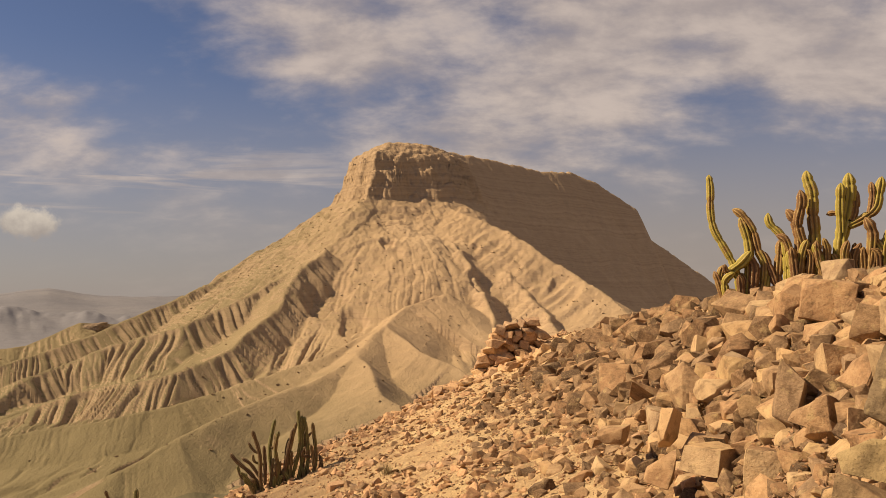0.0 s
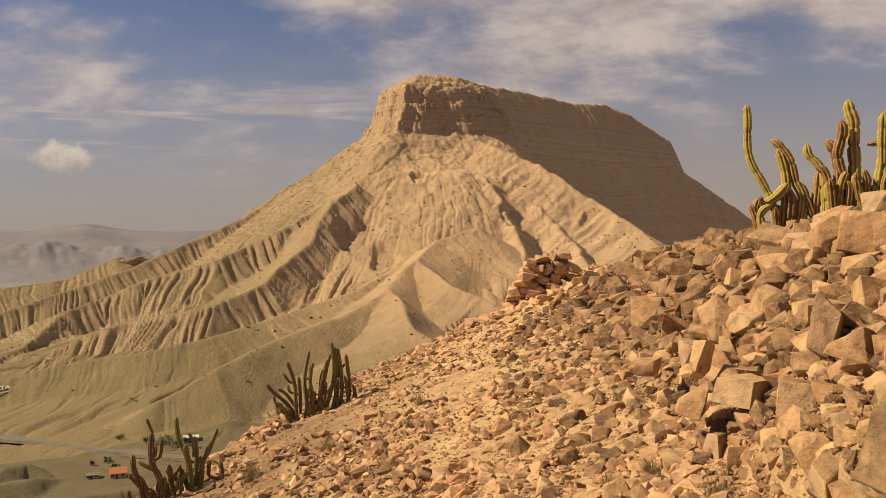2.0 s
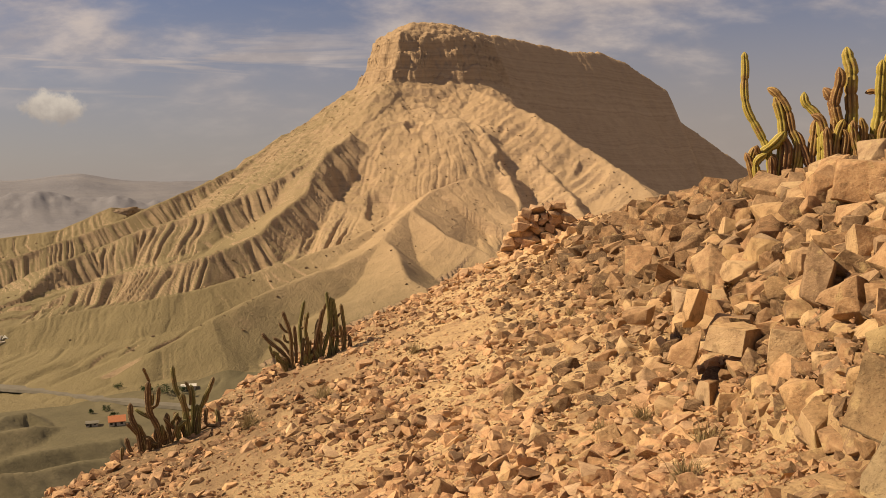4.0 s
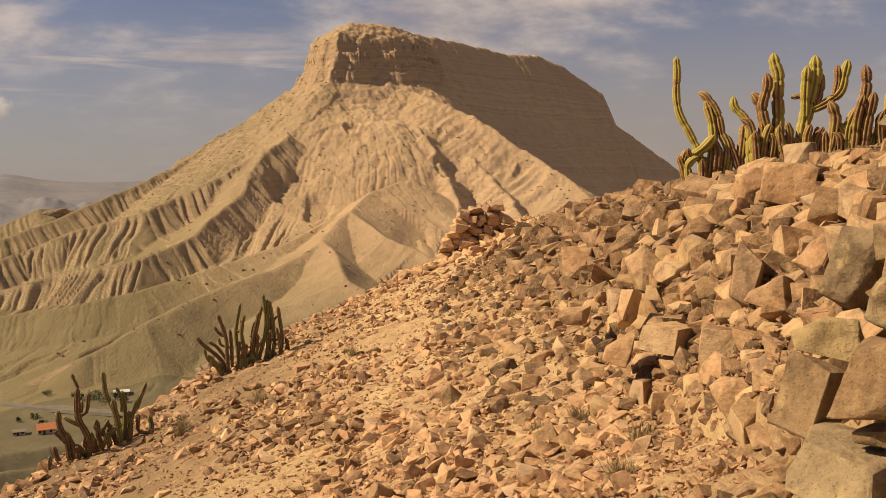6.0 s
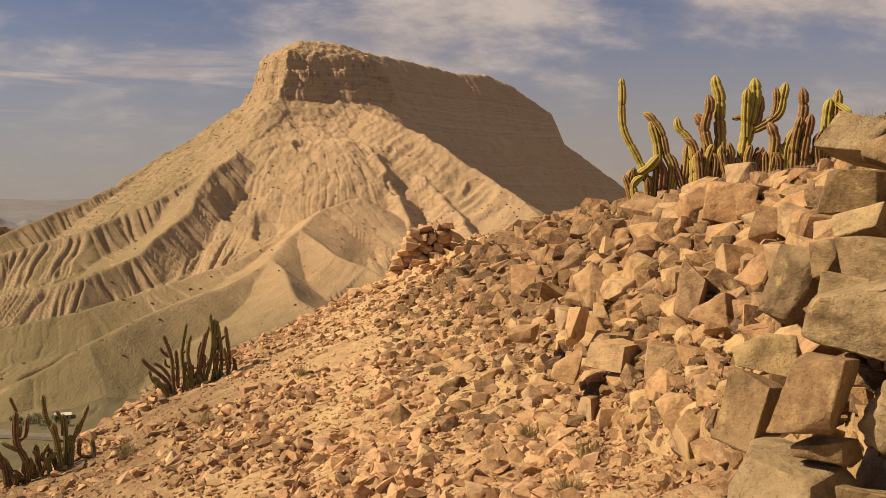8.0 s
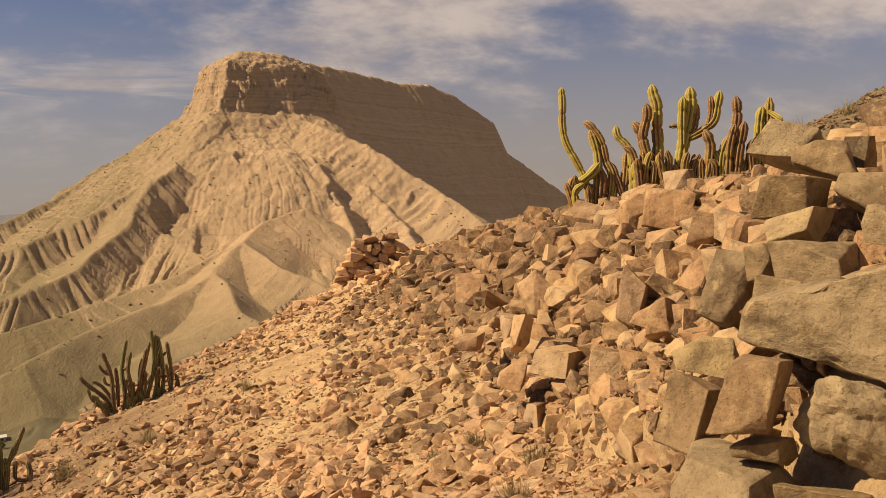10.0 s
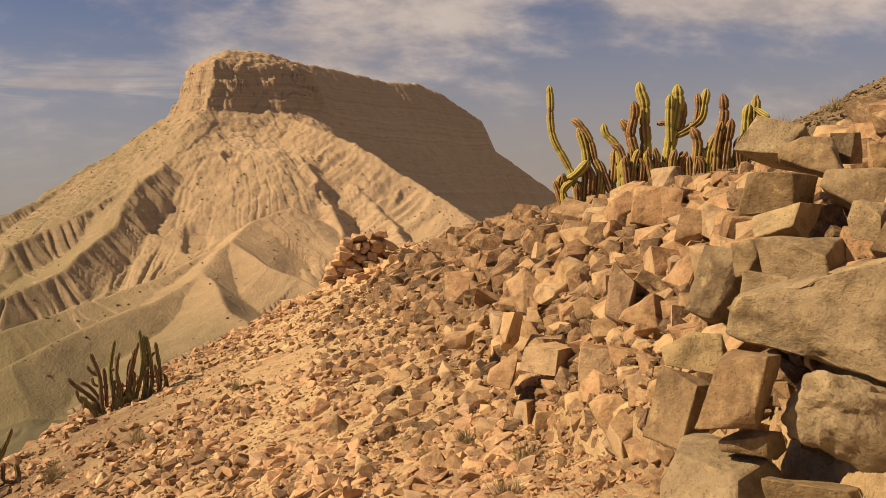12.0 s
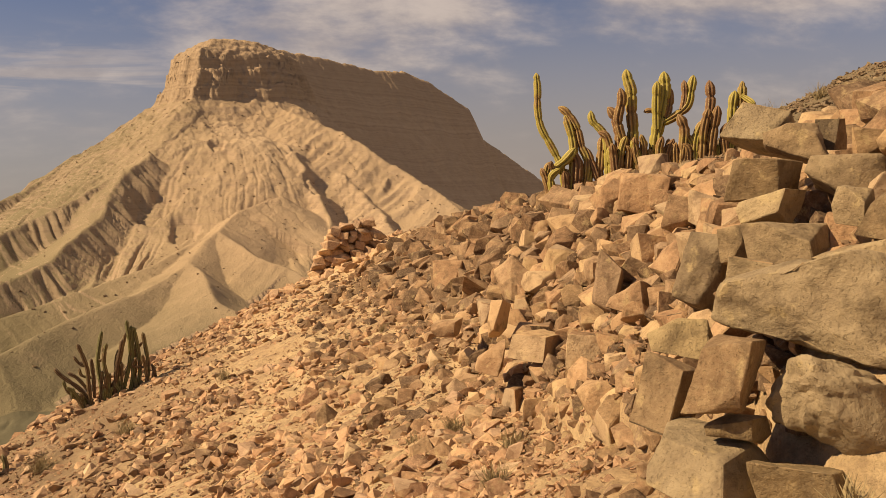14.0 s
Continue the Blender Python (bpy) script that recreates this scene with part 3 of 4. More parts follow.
# the large blocks of the bank: place, width, height, form
BOX, BOULDER, LONG_SLAB, WEDGE, LEANING = range(5)
WALL_BLOCKS = (
    (1.63, 2.91, -0.72, 0.30, 0.32, BOX),
    (1.89, 2.66, -0.80, 0.47, 0.41, BOULDER),
    (1.99, 2.86, -0.50, 0.91, 0.42, LONG_SLAB),
    (1.67, 2.90, -0.91, 0.24, 0.11, WEDGE),
    (1.56, 2.92, -1.08, 0.52, 0.28, BOX),
    (1.78, 2.66, -1.10, 0.36, 0.24, BOX),
    (1.63, 3.39, -0.90, 0.24, 0.35, LEANING),
    (1.89, 3.75, -0.73, 0.36, 0.21, WEDGE),
    (2.38, 4.50, -0.52, 0.32, 0.48, LEANING),
    (2.25, 3.49, -0.28, 0.42, 0.25, BOX),
    (2.25, 3.00, -0.29, 0.39, 0.15, WEDGE),
    (2.79, 4.22, 0.20, 0.49, 0.29, WEDGE),
    (2.53, 4.15, 0.02, 0.36, 0.24, BOX),
    (2.39, 3.89, -0.12, 0.36, 0.20, WEDGE),
    (2.36, 3.19, -0.10, 0.19, 0.20, BOX),
    (2.77, 3.75, -0.03, 0.56, 0.32, WEDGE),
    (2.84, 4.66, 0.32, 0.40, 0.25, LEANING),
    (3.02, 4.30, 0.27, 0.17, 0.21, BOX),
    (2.23, 3.86, -0.30, 0.16, 0.21, BOX),
    (2.40, 3.02, -0.15, 0.22, 0.22, BOX),
    (2.01, 3.39, -0.45, 0.24, 0.26, LEANING),
)
SLOPE_BLOCKS = (
    (3.91, 8.73, -0.06, 0.69, 0.54, BOX),
    (4.01, 8.46, -0.15, 0.31, 0.31, BOX),
    (2.77, 6.88, -0.81, 0.30, 0.54, LEANING),
    (3.50, 7.47, -0.46, 0.34, 0.32, WEDGE),
    (2.39, 6.40, -1.33, 0.38, 0.43, BOX),
    (2.28, 7.39, -1.40, 0.46, 0.28, BOX),
    (1.92, 7.68, -1.54, 0.39, 0.34, WEDGE),
    (2.66, 6.06, -0.83, 0.41, 0.28, WEDGE),
    (3.48, 7.92, -0.44, 0.27, 0.20, BOX),
    (2.19, 8.49, -1.29, 0.22, 0.41, LEANING),
    (1.83, 9.37, -1.49, 0.35, 0.25, WEDGE),
)

bank_wall = tagged(new("stone_bank"), "tumbled dry-stone bank of tawny angular blocks", "stone wall", kind="structure")
bank_wall.location = (2.4, 6.0, -1.5)
BANK_INVERSE = pose(*bank_wall.location).inverted()
taken = []


def rough_skin(v, f, size, fine):
    """Cuts the flat faces of a stone finer and roughens them; its broken edges stay sharp."""
    bm = bmesh.new()
    at = [bm.verts.new(p) for p in (v * np.array(size)).tolist()]
    for t in f:
        bm.faces.new([at[k] for k in t])
    for k in range(7):
        long = [e for e in bm.edges if e.calc_length() > fine]
        if not long:
            break
        bmesh.ops.subdivide_edges(bm, edges=long, cuts=1, use_grid_fill=False)
        bmesh.ops.triangulate(bm, faces=[q for q in bm.faces if len(q.verts) > 3])
    bm.normal_update()
    seed = Vector(rng.uniform(0, 90, 3))
    reach = max(size)
    moved = []
    for p in bm.verts:
        q = p.co + seed
        bed = noise.noise(Vector((q.x * 1.5, q.y * 1.5, q.z * 26)))
        lump = noise.fractal(q * 5.0, 0.9, 2.0, 4)
        chip = max(0.0, noise.noise(q * 9.0) - 0.25)
        moved.append(p.co + p.normal * (reach * 0.02 * lump + 0.004 * bed - reach * 0.05 * chip))
    for p, co in zip(bm.verts, moved):
        p.co = co
    bm.verts.index_update()
    out = [tuple(p.co) for p in bm.verts], [[p.index for p in q.verts] for q in bm.faces]
    bm.free()
    return out


def worn_stone():
    """A blocky stone, one metre across, with uneven faces and chipped edges."""
    p, f = rough_skin(*cleft_stone(rng, 0.03, int(rng.integers(2, 7)), 0.32), (1, 1, 1), 0.42)
    me = mesh_of("stone", p, f, wall_stone, True)
    me.set_sharp_from_angle(angle=radians(26))
    return me


STONES = [worn_stone() for k in range(26)]


def big_block(x, y, z, w, h, form, fine, mat):
    if form != LONG_SLAB:
        w, h = w * 0.87, h * 0.9
    depth = max(w, h) * (0.85 if form != LONG_SLAB else 0.6)
    if form == BOULDER:
        p, f = rock_shape(rng, 5, size=(w * 1.04, depth, h * 1.04), planes=16, soft=9.0, rough=0.14, box=0)
        p = p.tolist()
    else:
        cuts = {BOX: 2, LONG_SLAB: 2, WEDGE: 3, LEANING: 2}[form]
        shape = cleft_stone(rng, 0.02, cuts, 0.09 if form == BOX else 0.16, 0.55 if form in (WEDGE, LONG_SLAB) else 0.0)
        p, f = rough_skin(*shape, (w * 1.06, depth, h * 1.08), fine)
    me = mesh_of("stone", p, f, mat, True)
    me.set_sharp_from_angle(angle=radians(32))
    ob = new("stone", me)
    away = math.hypot(x, y)
    face = -math.degrees(math.atan2(x, y))
    lean = rng.uniform(16, 24) if form == LEANING else rng.uniform(2, 14)
    roll = rng.uniform(3, 9) if form == LEANING else rng.uniform(-5, 5)
    ob.matrix_world = pose(x + 0.3 * w * x / away, y + 0.3 * w * y / away, z, -lean, roll, face - rng.uniform(12, 34))
    ob.parent = bank_wall
    ob.matrix_parent_inverse = BANK_INVERSE
    taken.append((x + 0.2 * w * x / away, y + 0.2 * w * y / away, z, max(w, h)))


for row in WALL_BLOCKS:
    big_block(*row, 0.035, block_stone)
for row in SLOPE_BLOCKS:
    big_block(*row, 0.07, wall_stone)


def crowded(x, y, z, size, gap=0.42):
    return any(abs(y - b) < 1.2 and (x - a) ** 2 + (y - b) ** 2 + (z - c) ** 2 < ((s + size) * gap) ** 2 for a, b, c, s in taken)


def bank_normal(x, y):
    e = 0.25
    n = Vector((float(hillside(x - e, y) - hillside(x + e, y)), float(hillside(x, y - e) - hillside(x, y + e)), 2 * e))
    return n.normalized()


def joined_stones(name, label, pieces, mat):
    """Many stones in one mesh. pieces: corners, faces, matrix."""
    verts, faces, n = [], [], 0
    for v, f, m in pieces:
        m = np.array(m)
        verts.append(v @ m[:3, :3].T + m[:3, 3])
        faces += (np.array(f) + n).tolist()
        n += len(v)
    return tagged(new(name, mesh_of(name, np.concatenate(verts), faces, mat)), label, "rubble", kind="stuff")


def bank_stones():
    """Stones stacked all over the bank, the large ones first and smaller ones in the gaps between."""
    protos = [cleft_stone(rng, 0.022, int(rng.integers(2, 7)), 0.34) for k in range(14)]
    far, made = [], 0
    for tries, lo, hi, gap in ((220, 0.35, 0.44, 0.41), (2600, 0.22, 0.31, 0.40), (6500, 0.15, 0.22, 0.39), (7000, 0.10, 0.15, 0.38)):
        for k in range(tries):
            y = 3.0 * (25.0 / 3.0) ** rng.random()
            share = rng.uniform(0.0, 1.06) if rng.random() < 0.78 else -0.7 * rng.random() ** 1.7
            foot = float(np.interp(y, FOOT_Y, FOOT_X))
            x = foot + share * (CREST_X - foot)
            size = rng.uniform(lo, hi) * float(np.interp(y, [3, 8, 14, 22], [0.85, 1.05, 1.38, 1.5])) * (1.0 if share > 0.25 else 0.8)
            if y > 17 and rng.random() < 0.35 or y < 4.6 and size > 0.3 or share < 0.1 and (size > 0.34 or rng.random() < 0.4) or share < 0 and size > (0.15 if y < 7 else 0.3):
                continue
            z = float(hillside(x, y))
            if math.hypot(x, y) < 3.2 or crowded(x, y, z, size, gap):
                continue
            n = bank_normal(x, y)
            p = Vector((x, y, z)) + n * ((0.14 * size - 0.05) * (0.3 if share > 0.93 else 1.0))
            # each stone beds on its flat side, with its face out of the bank
            lie = Matrix.Rotation(rng.uniform(-0.35, 0.35), 3, n) @ Euler((rng.normal() * 0.28, rng.normal() * 0.28, -math.pi / 2 + rng.normal() * 0.5)).to_matrix()
            m = Matrix.LocRotScale(p, lie.to_quaternion(), (size * rng.uniform(0.95, 1.4), size * rng.uniform(0.8, 1.1), size * rng.uniform(0.6, 0.95)))
            taken.append((*p, size))
            if size > 0.15 and made < 270 and y < 12:
                ob = new("stone", STONES[int(rng.integers(len(STONES)))])
                ob.matrix_world = m
                ob.parent = bank_wall
                ob.matrix_parent_inverse = BANK_INVERSE
                made += 1
            else:
                far.append((*protos[int(rng.integers(14))], m))
    joined_stones("rubble", "stacked stones filling the bank", far, wall_stone)


bank_stones()


def stone_pile():
    """The heap of flat stones on the shoulder, what is left of a wall."""
    pile = tagged(new("stone_pile"), "low heap of flat reddish stones on the shoulder", "stone heap")
    pile.location = (2.2, 28.0, float(hillside(2.2, 28.0)) + 0.02)
    base = pile.location.copy()
    for course in range(7):
        u = -1.25 + 0.12 * course
        while u < 1.0 - 0.05 * course + 0.1 * rng.normal():
            size = rng.uniform(0.22, 0.46)
            drop = 0.55 * (float(hillside(base.x + u, base.y)) - base.z)
            for row in (-0.3, 0.1):
                ob = new("stone", SLABS[int(rng.integers(len(SLABS)))])
                lie = Euler((rng.normal() * 0.12, rng.normal() * 0.16, rng.uniform(-0.5, 0.5)))
                ob.matrix_world = Matrix.LocRotScale((u + size * 0.5, row + rng.normal() * 0.08, drop + 0.08 + 0.2 * course + rng.normal() * 0.04), lie, (size * 1.25, 0.45, rng.uniform(0.2, 0.34)))
                ob.parent = pile
            u += size * 1.02
    for k in range(70):
        u, size = rng.uniform(-2.6, 1.5), rng.uniform(0.16, 0.42)
        v = rng.uniform(-1.6, -0.3)
        ob = new("stone", SLABS[int(rng.integers(len(SLABS)))])
        z = float(hillside(base.x + u, base.y + v)) - base.z + 0.25 * size
        ob.matrix_world = Matrix.LocRotScale((u, v, z), Euler((rng.normal() * 0.4, rng.normal() * 0.4, rng.uniform(0, 6.28))), (size * 1.3, size, size * rng.uniform(0.5, 0.8)))
        ob.parent = pile


stone_pile()


def scatter(name, label, count, where, sizes, corners, mat, seed, sink=0.1, skew=2.2):
    """Countless small stones lying on the hillside, as one mesh."""
    g = np.random.default_rng(seed)
    protos = [split_stone(g, corners) for k in range(12)]
    verts, faces, n = [], [], 0
    xs, ys = where(g, count)
    zs = hillside(xs, ys)
    ss = sizes[0] * (sizes[1] / sizes[0]) ** (g.random(len(xs)) ** skew)
    for x, y, z, s in zip(xs, ys, zs, ss):
        p, f = protos[int(g.integers(12))]
        m = np.array(Euler((g.uniform(-0.6, 0.6), g.uniform(-0.6, 0.6), g.uniform(0, 6.28))).to_matrix())
        q = (p * (s * np.array([g.uniform(0.9, 1.5), 1.0, g.uniform(0.45, 0.85)]))) @ m.T + (x, y, z + s * sink)
        verts.append(q)
        faces.append(np.array(f) + n)
        n += len(p)
    v, f = np.concatenate(verts), np.concatenate(faces)
    me = bpy.data.meshes.new(name)
    me.vertices.add(len(v))
    me.vertices.foreach_set("co", v.reshape(-1).astype(np.float32))
    me.loops.add(f.size)
    me.loops.foreach_set("vertex_index", f.reshape(-1).astype(np.int32))
    me.polygons.add(len(f))
    me.polygons.foreach_set("loop_start", np.arange(0, f.size, 3, dtype=np.int32))
    me.polygons.foreach_set("use_smooth", np.zeros(len(f), dtype=bool))
    me.materials.append(mat)
    me.update(calc_edges=True)
    return tagged(new(name, me), label, "rubble", kind="stuff")


def slope_area(g, n):
    """Thick on the slope below the bank and along the edge of the hill."""
    r = 5 * (34 / 5) ** g.random(n * 2)
    a = np.radians(g.uniform(-32, 16, n * 2))
    x, y = r * np.sin(a), r * np.cos(a)
    ok = (x < 2.6) & (y < np.interp(x, EDGE_X, EDGE_Y) + 0.8) & (x > -9.5)
    patchy = fbm(x / 1.6, y / 1.6, 3, 121) + g.uniform(-0.45, 0.45, n * 2) > -0.02
    ok &= patchy
    return x[ok][:n], y[ok][:n]


def gravel_area(g, n):
    r = 4.5 * (34 / 4.5) ** g.random(n)
    a = np.radians(g.uniform(-33, 24, n))
    x, y = r * np.sin(a), r * np.cos(a)
    ok = (y < np.interp(x, EDGE_X, EDGE_Y) + 0.8) & (x < 3.5)
    return x[ok], y[ok]


def bank_area(g, n):
    y = 3 * (30 / 3) ** g.random(n)
    x = np.interp(y, FOOT_Y, FOOT_X) + g.uniform(-0.15, 3.4, n)
    ok = (x < 8) & (np.hypot(x, y) > 3.2)
    return x[ok], y[ok]


def edge_area(g, n):
    x = g.uniform(-8, 6, n)
    y = np.interp(x, EDGE_X, EDGE_Y) + g.normal(size=n) * 1.1 - 0.6
    return x, y


scatter("rubble", "reddish broken stones strewn over the slope", 9500, slope_area, (0.035, 0.21), 12, rubble_stone, 5)
scatter("rubble", "stones crowding the edge of the hill", 1300, edge_area, (0.08, 0.32), 13, rubble_stone, 7, skew=1.6)
scatter("rubble", "stones wedged between the blocks of the bank", 2600, bank_area, (0.04, 0.13), 12, wall_stone, 8, skew=1.4, sink=0.0)
def lower_area(g, n):
    x, y = slope_area(g, n)
    ok = x + g.normal(size=len(x)) * 0.8 < -0.6
    return x[ok], y[ok]


scatter("rubble", "dark brown broken stones on the lower slope", 9000, lower_area, (0.035, 0.22), 12, dark_rubble, 6)
scatter("gravel", "fine gravel on ochre sand", 40000, gravel_area, (0.015, 0.075), 8, rubble_stone, 9)


def upper_area(g, n):
    x, y = g.uniform(4.5, 13, n), g.uniform(5, 24, n)
    return x, y


scatter("gravel", "grey-brown gravel on the upper slope", 34000, upper_area, (0.02, 0.12), 8, grey_gravel, 10)


def slope_stones(count):
    """The larger stones of the slope, each lying on its own."""
    g = np.random.default_rng(14)
    xs, ys = slope_area(g, 700)
    made = 0
    for x, y in zip(xs.tolist(), ys.tolist()):
        size = 0.12 * (0.4 / 0.12) ** (g.random() ** 1.35)
        if x < 0.5 or y < 8:
            size *= 0.7
        z = float(hillside(x, y))
        if made >= count or crowded(x, y, z, size, 0.5):
            continue
        ob = new("stone", SLABS[int(g.integers(len(SLABS)))])
        ob.matrix_world = Matrix.LocRotScale((x, y, z + 0.12 * size), Euler((g.uniform(-0.5, 0.5), g.uniform(-0.5, 0.5), g.uniform(0, 6.28))), (size * g.uniform(1.0, 1.5), size, size * g.uniform(0.4, 0.8)))
        ob.parent = ground
        taken.append((x, y, z, size))
        made += 1


slope_stones(290)


# ---- cacti ----
def stem_mesh(path, radius, mat, ribs):
    """A ribbed column along a path, pinched at its joints and domed at the tip."""
    pts = [Vector(p) for p in path]
    dense = []
    for k in range(len(pts) - 1):
        a, b, c, d = pts[max(k - 1, 0)], pts[k], pts[k + 1], pts[min(k + 2, len(pts) - 1)]
        for j in range(5):
            t = j / 5
            dense.append(0.5 * (2 * b + (c - a) * t + (2 * a - 5 * b + 4 * c - d) * t * t + (3 * b - a - 3 * c + d) * t ** 3))
    dense.append(pts[-1])
    length = [0.0]
    for p, q in zip(dense, dense[1:]):
        length.append(length[-1] + (q - p).length)
    total = length[-1]
    joint = rng.uniform(0.24, 0.38)
    shift = rng.uniform(0, joint)
    steps = max(10, int(total / 0.035))
    seg = ribs * 4
    verts, faces, rib = [], [], []
    side = Vector((1, 0.1, 0))
    for i in range(steps + 1):
        want = total * i / steps
        k = min(max(0, next((j for j, l in enumerate(length) if l >= want), len(length) - 1) - 1), len(dense) - 2)
        t = (want - length[k]) / max(1e-6, length[k + 1] - length[k])
        c = dense[k].lerp(dense[k + 1], min(1, max(0, t)))
        way = (dense[k + 1] - dense[k]).normalized()
        side = (side - way * side.dot(way)).normalized()
        up = way.cross(side)
        phase = ((want + shift) % joint) / joint
        swell = min(1, 1.5 * math.sin(math.pi * phase) ** 0.5)
        pinch = 0.62 + 0.38 * swell
        tip = min(1, math.sqrt(max(0.0, (total - want) / (radius * 1.6)) + 0.02))
        r = radius * pinch * tip * (0.85 + 0.15 * min(1, want / 0.3))
        for j in range(seg):
            a = 2 * math.pi * j / seg
            wave = 0.5 + 0.5 * math.cos(a * ribs)
            rr = r * (0.66 + 0.44 * wave ** 0.9) * (1 + 0.04 * noise.noise(c * 9 + Vector((a, 0, 0))))
            verts.append(c + (side * math.cos(a) + up * math.sin(a)) * rr)
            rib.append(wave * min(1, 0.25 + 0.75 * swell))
    for i in range(steps):
        for j in range(seg):
            n = (j + 1) % seg
            faces.append((i * seg + j, i * seg + n, (i + 1) * seg + n, (i + 1) * seg + j))
    faces.append(tuple(range(steps * seg, steps * seg + seg)))
    me = mesh_of("stem", verts, faces, mat, True)
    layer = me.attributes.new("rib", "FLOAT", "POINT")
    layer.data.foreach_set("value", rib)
    return me


def cactus(label, mat, base, turn, stems, extra=0, stout=1.0, gnarl=0.02):
    plant = tagged(new("cactus"), label, "cactus", "cacti on the hillside")
    plant.matrix_world = pose(*base, 0, 0, turn)
    stems = list(stems)
    low = min(v for radius, *path in stems for u, v in path)
    for k in range(extra):
        u = rng.uniform(-0.45, 0.45)
        stems.append((0.065, (u * 0.6, low), (u, low + rng.uniform(0.2, 0.3)), (u + rng.uniform(-0.12, 0.12), low + rng.uniform(0.3, 0.6))))
    if gnarl > 0.03:
        for radius, *path in list(stems):
            if len(path) > 2 and rng.random() < 0.6:
                (u, v), way = path[len(path) // 2], rng.choice([-1, 1])
                stems.append((0.05, (u, v), (u + 0.13 * way, v + 0.06), (u + 0.17 * way, v + rng.uniform(0.2, 0.4))))
    for radius, *path in stems:
        path = [(u + rng.normal() * gnarl, v) for u, v in path]
        if path[0][1] < 0.15:
            path[0] = (path[0][0], path[0][1] - 0.3)
        lean = rng.uniform(-0.18, 0.18)
        n = max(1, len(path) - 1)
        stem = new("stem", stem_mesh([(u, lean * (0.3 + 0.7 * k / n), v) for k, (u, v) in enumerate(path)], radius * stout, mat, 6))
        stem.parent = plant


cactus("yellow-green ribbed columnar cactus among stones on the bank", cactus_gold, (4.58, 13.23, 0.01), -19.1, (
    (0.064, (0.03, -0.04), (-0.09, 0.33), (-0.16, 0.53), (-0.28, 0.76), (-0.39, 1.03), (-0.44, 1.32), (-0.45, 1.64), (-0.46, 1.91)),
    (0.070, (0.27, 0.07), (0.34, 0.43), (0.30, 0.70), (0.19, 1.01), (0.04, 1.26), (-0.08, 1.35)),
    (0.075, (0.07, 0.12), (0.10, 0.52), (0.09, 0.88), (0.02, 1.22)),
    (0.090, (-0.15, 0.35), (0.03, 0.52), (0.16, 0.68)),
    (0.090, (0.16, 0.12), (0.21, 0.43), (0.08, 0.61)),
    (0.065, (0.37, -0.02), (0.37, 0.26), (0.36, 0.56)),
    (0.050, (-0.11, 0.27), (-0.20, 0.39), (-0.22, 0.48)),
), 7, 0.88, 0.018)
cactus("yellow-green ribbed columnar cactus among stones on the bank", cactus_gold, (5.33, 12.95, 0.34), -22.4, (
    (0.075, (-0.24, -0.04), (-0.23, 0.23), (-0.24, 0.54)),
    (0.065, (-0.11, -0.02), (-0.14, 0.36), (-0.24, 0.59), (-0.35, 0.77), (-0.41, 0.94)),
    (0.085, (0.14, -0.02), (0.07, 0.27), (0.04, 0.52), (-0.05, 0.82), (-0.13, 0.98)),
    (0.095, (0.24, -0.01), (0.26, 0.48), (0.27, 0.93), (0.25, 1.22), (0.19, 1.41), (0.16, 1.57)),
    (0.080, (0.09, 0.44), (0.04, 0.76), (0.09, 1.07), (0.06, 1.26)),
    (0.070, (-0.00, -0.02), (-0.06, 0.22), (-0.10, 0.40)),
    (0.060, (0.40, -0.01), (0.42, 0.30), (0.39, 0.52)),
    (0.070, (-0.07, 0.31), (-0.15, 0.52), (-0.28, 0.59)),
), 7, 0.88, 0.018)
cactus("yellow-green ribbed columnar cactus among stones on the bank", cactus_gold, (5.93, 12.68, 0.32), -25.1, (
    (0.105, (-0.07, -0.02), (-0.03, 0.44), (0.03, 0.86), (0.08, 1.21), (0.07, 1.52)),
    (0.075, (-0.02, 0.62), (-0.04, 1.01), (-0.02, 1.36)),
    (0.075, (0.12, 0.79), (0.18, 1.05), (0.14, 1.31)),
    (0.055, (0.02, 0.88), (-0.11, 0.92), (-0.22, 0.90)),
    (0.075, (0.06, 0.72), (0.25, 0.82), (0.41, 0.98), (0.49, 1.21), (0.55, 1.44)),
    (0.060, (0.34, 0.91), (0.38, 1.13), (0.38, 1.37)),
    (0.085, (-0.14, -0.04), (-0.15, 0.18), (-0.14, 0.31)),
    (0.050, (0.07, 0.09), (0.09, 0.35)),
), 7, 0.88, 0.018)
cactus("yellow-green ribbed columnar cactus among stones on the bank", cactus_gold, (6.27, 12.52, 0.33), -26.6, (
    (0.085, (-0.04, -0.03), (-0.01, 0.29), (-0.03, 0.60), (-0.09, 0.82)),
    (0.080, (0.09, -0.02), (0.11, 0.24), (0.07, 0.40)),
    (0.060, (-0.13, -0.03), (-0.09, 0.16)),
), 7, 0.88, 0.018)
cactus("yellow-green ribbed columnar cactus among stones on the bank", cactus_gold, (6.51, 12.39, 0.35), -27.7, (
    (0.080, (-0.11, -0.04), (-0.03, 0.31), (0.07, 0.69), (0.12, 0.99), (0.11, 1.31)),
    (0.075, (0.00, -0.03), (-0.03, 0.22), (0.02, 0.56), (0.09, 0.87)),
    (0.075, (0.11, -0.00), (0.16, 0.39), (0.20, 0.69), (0.24, 0.90)),
    (0.070, (-0.13, 0.05), (-0.08, 0.39), (0.01, 0.70)),
    (0.060, (0.22, 0.04), (0.29, 0.31), (0.33, 0.55)),
    (0.060, (-0.21, 0.05), (-0.13, 0.27), (-0.11, 0.53)),
), 7, 0.88, 0.018)
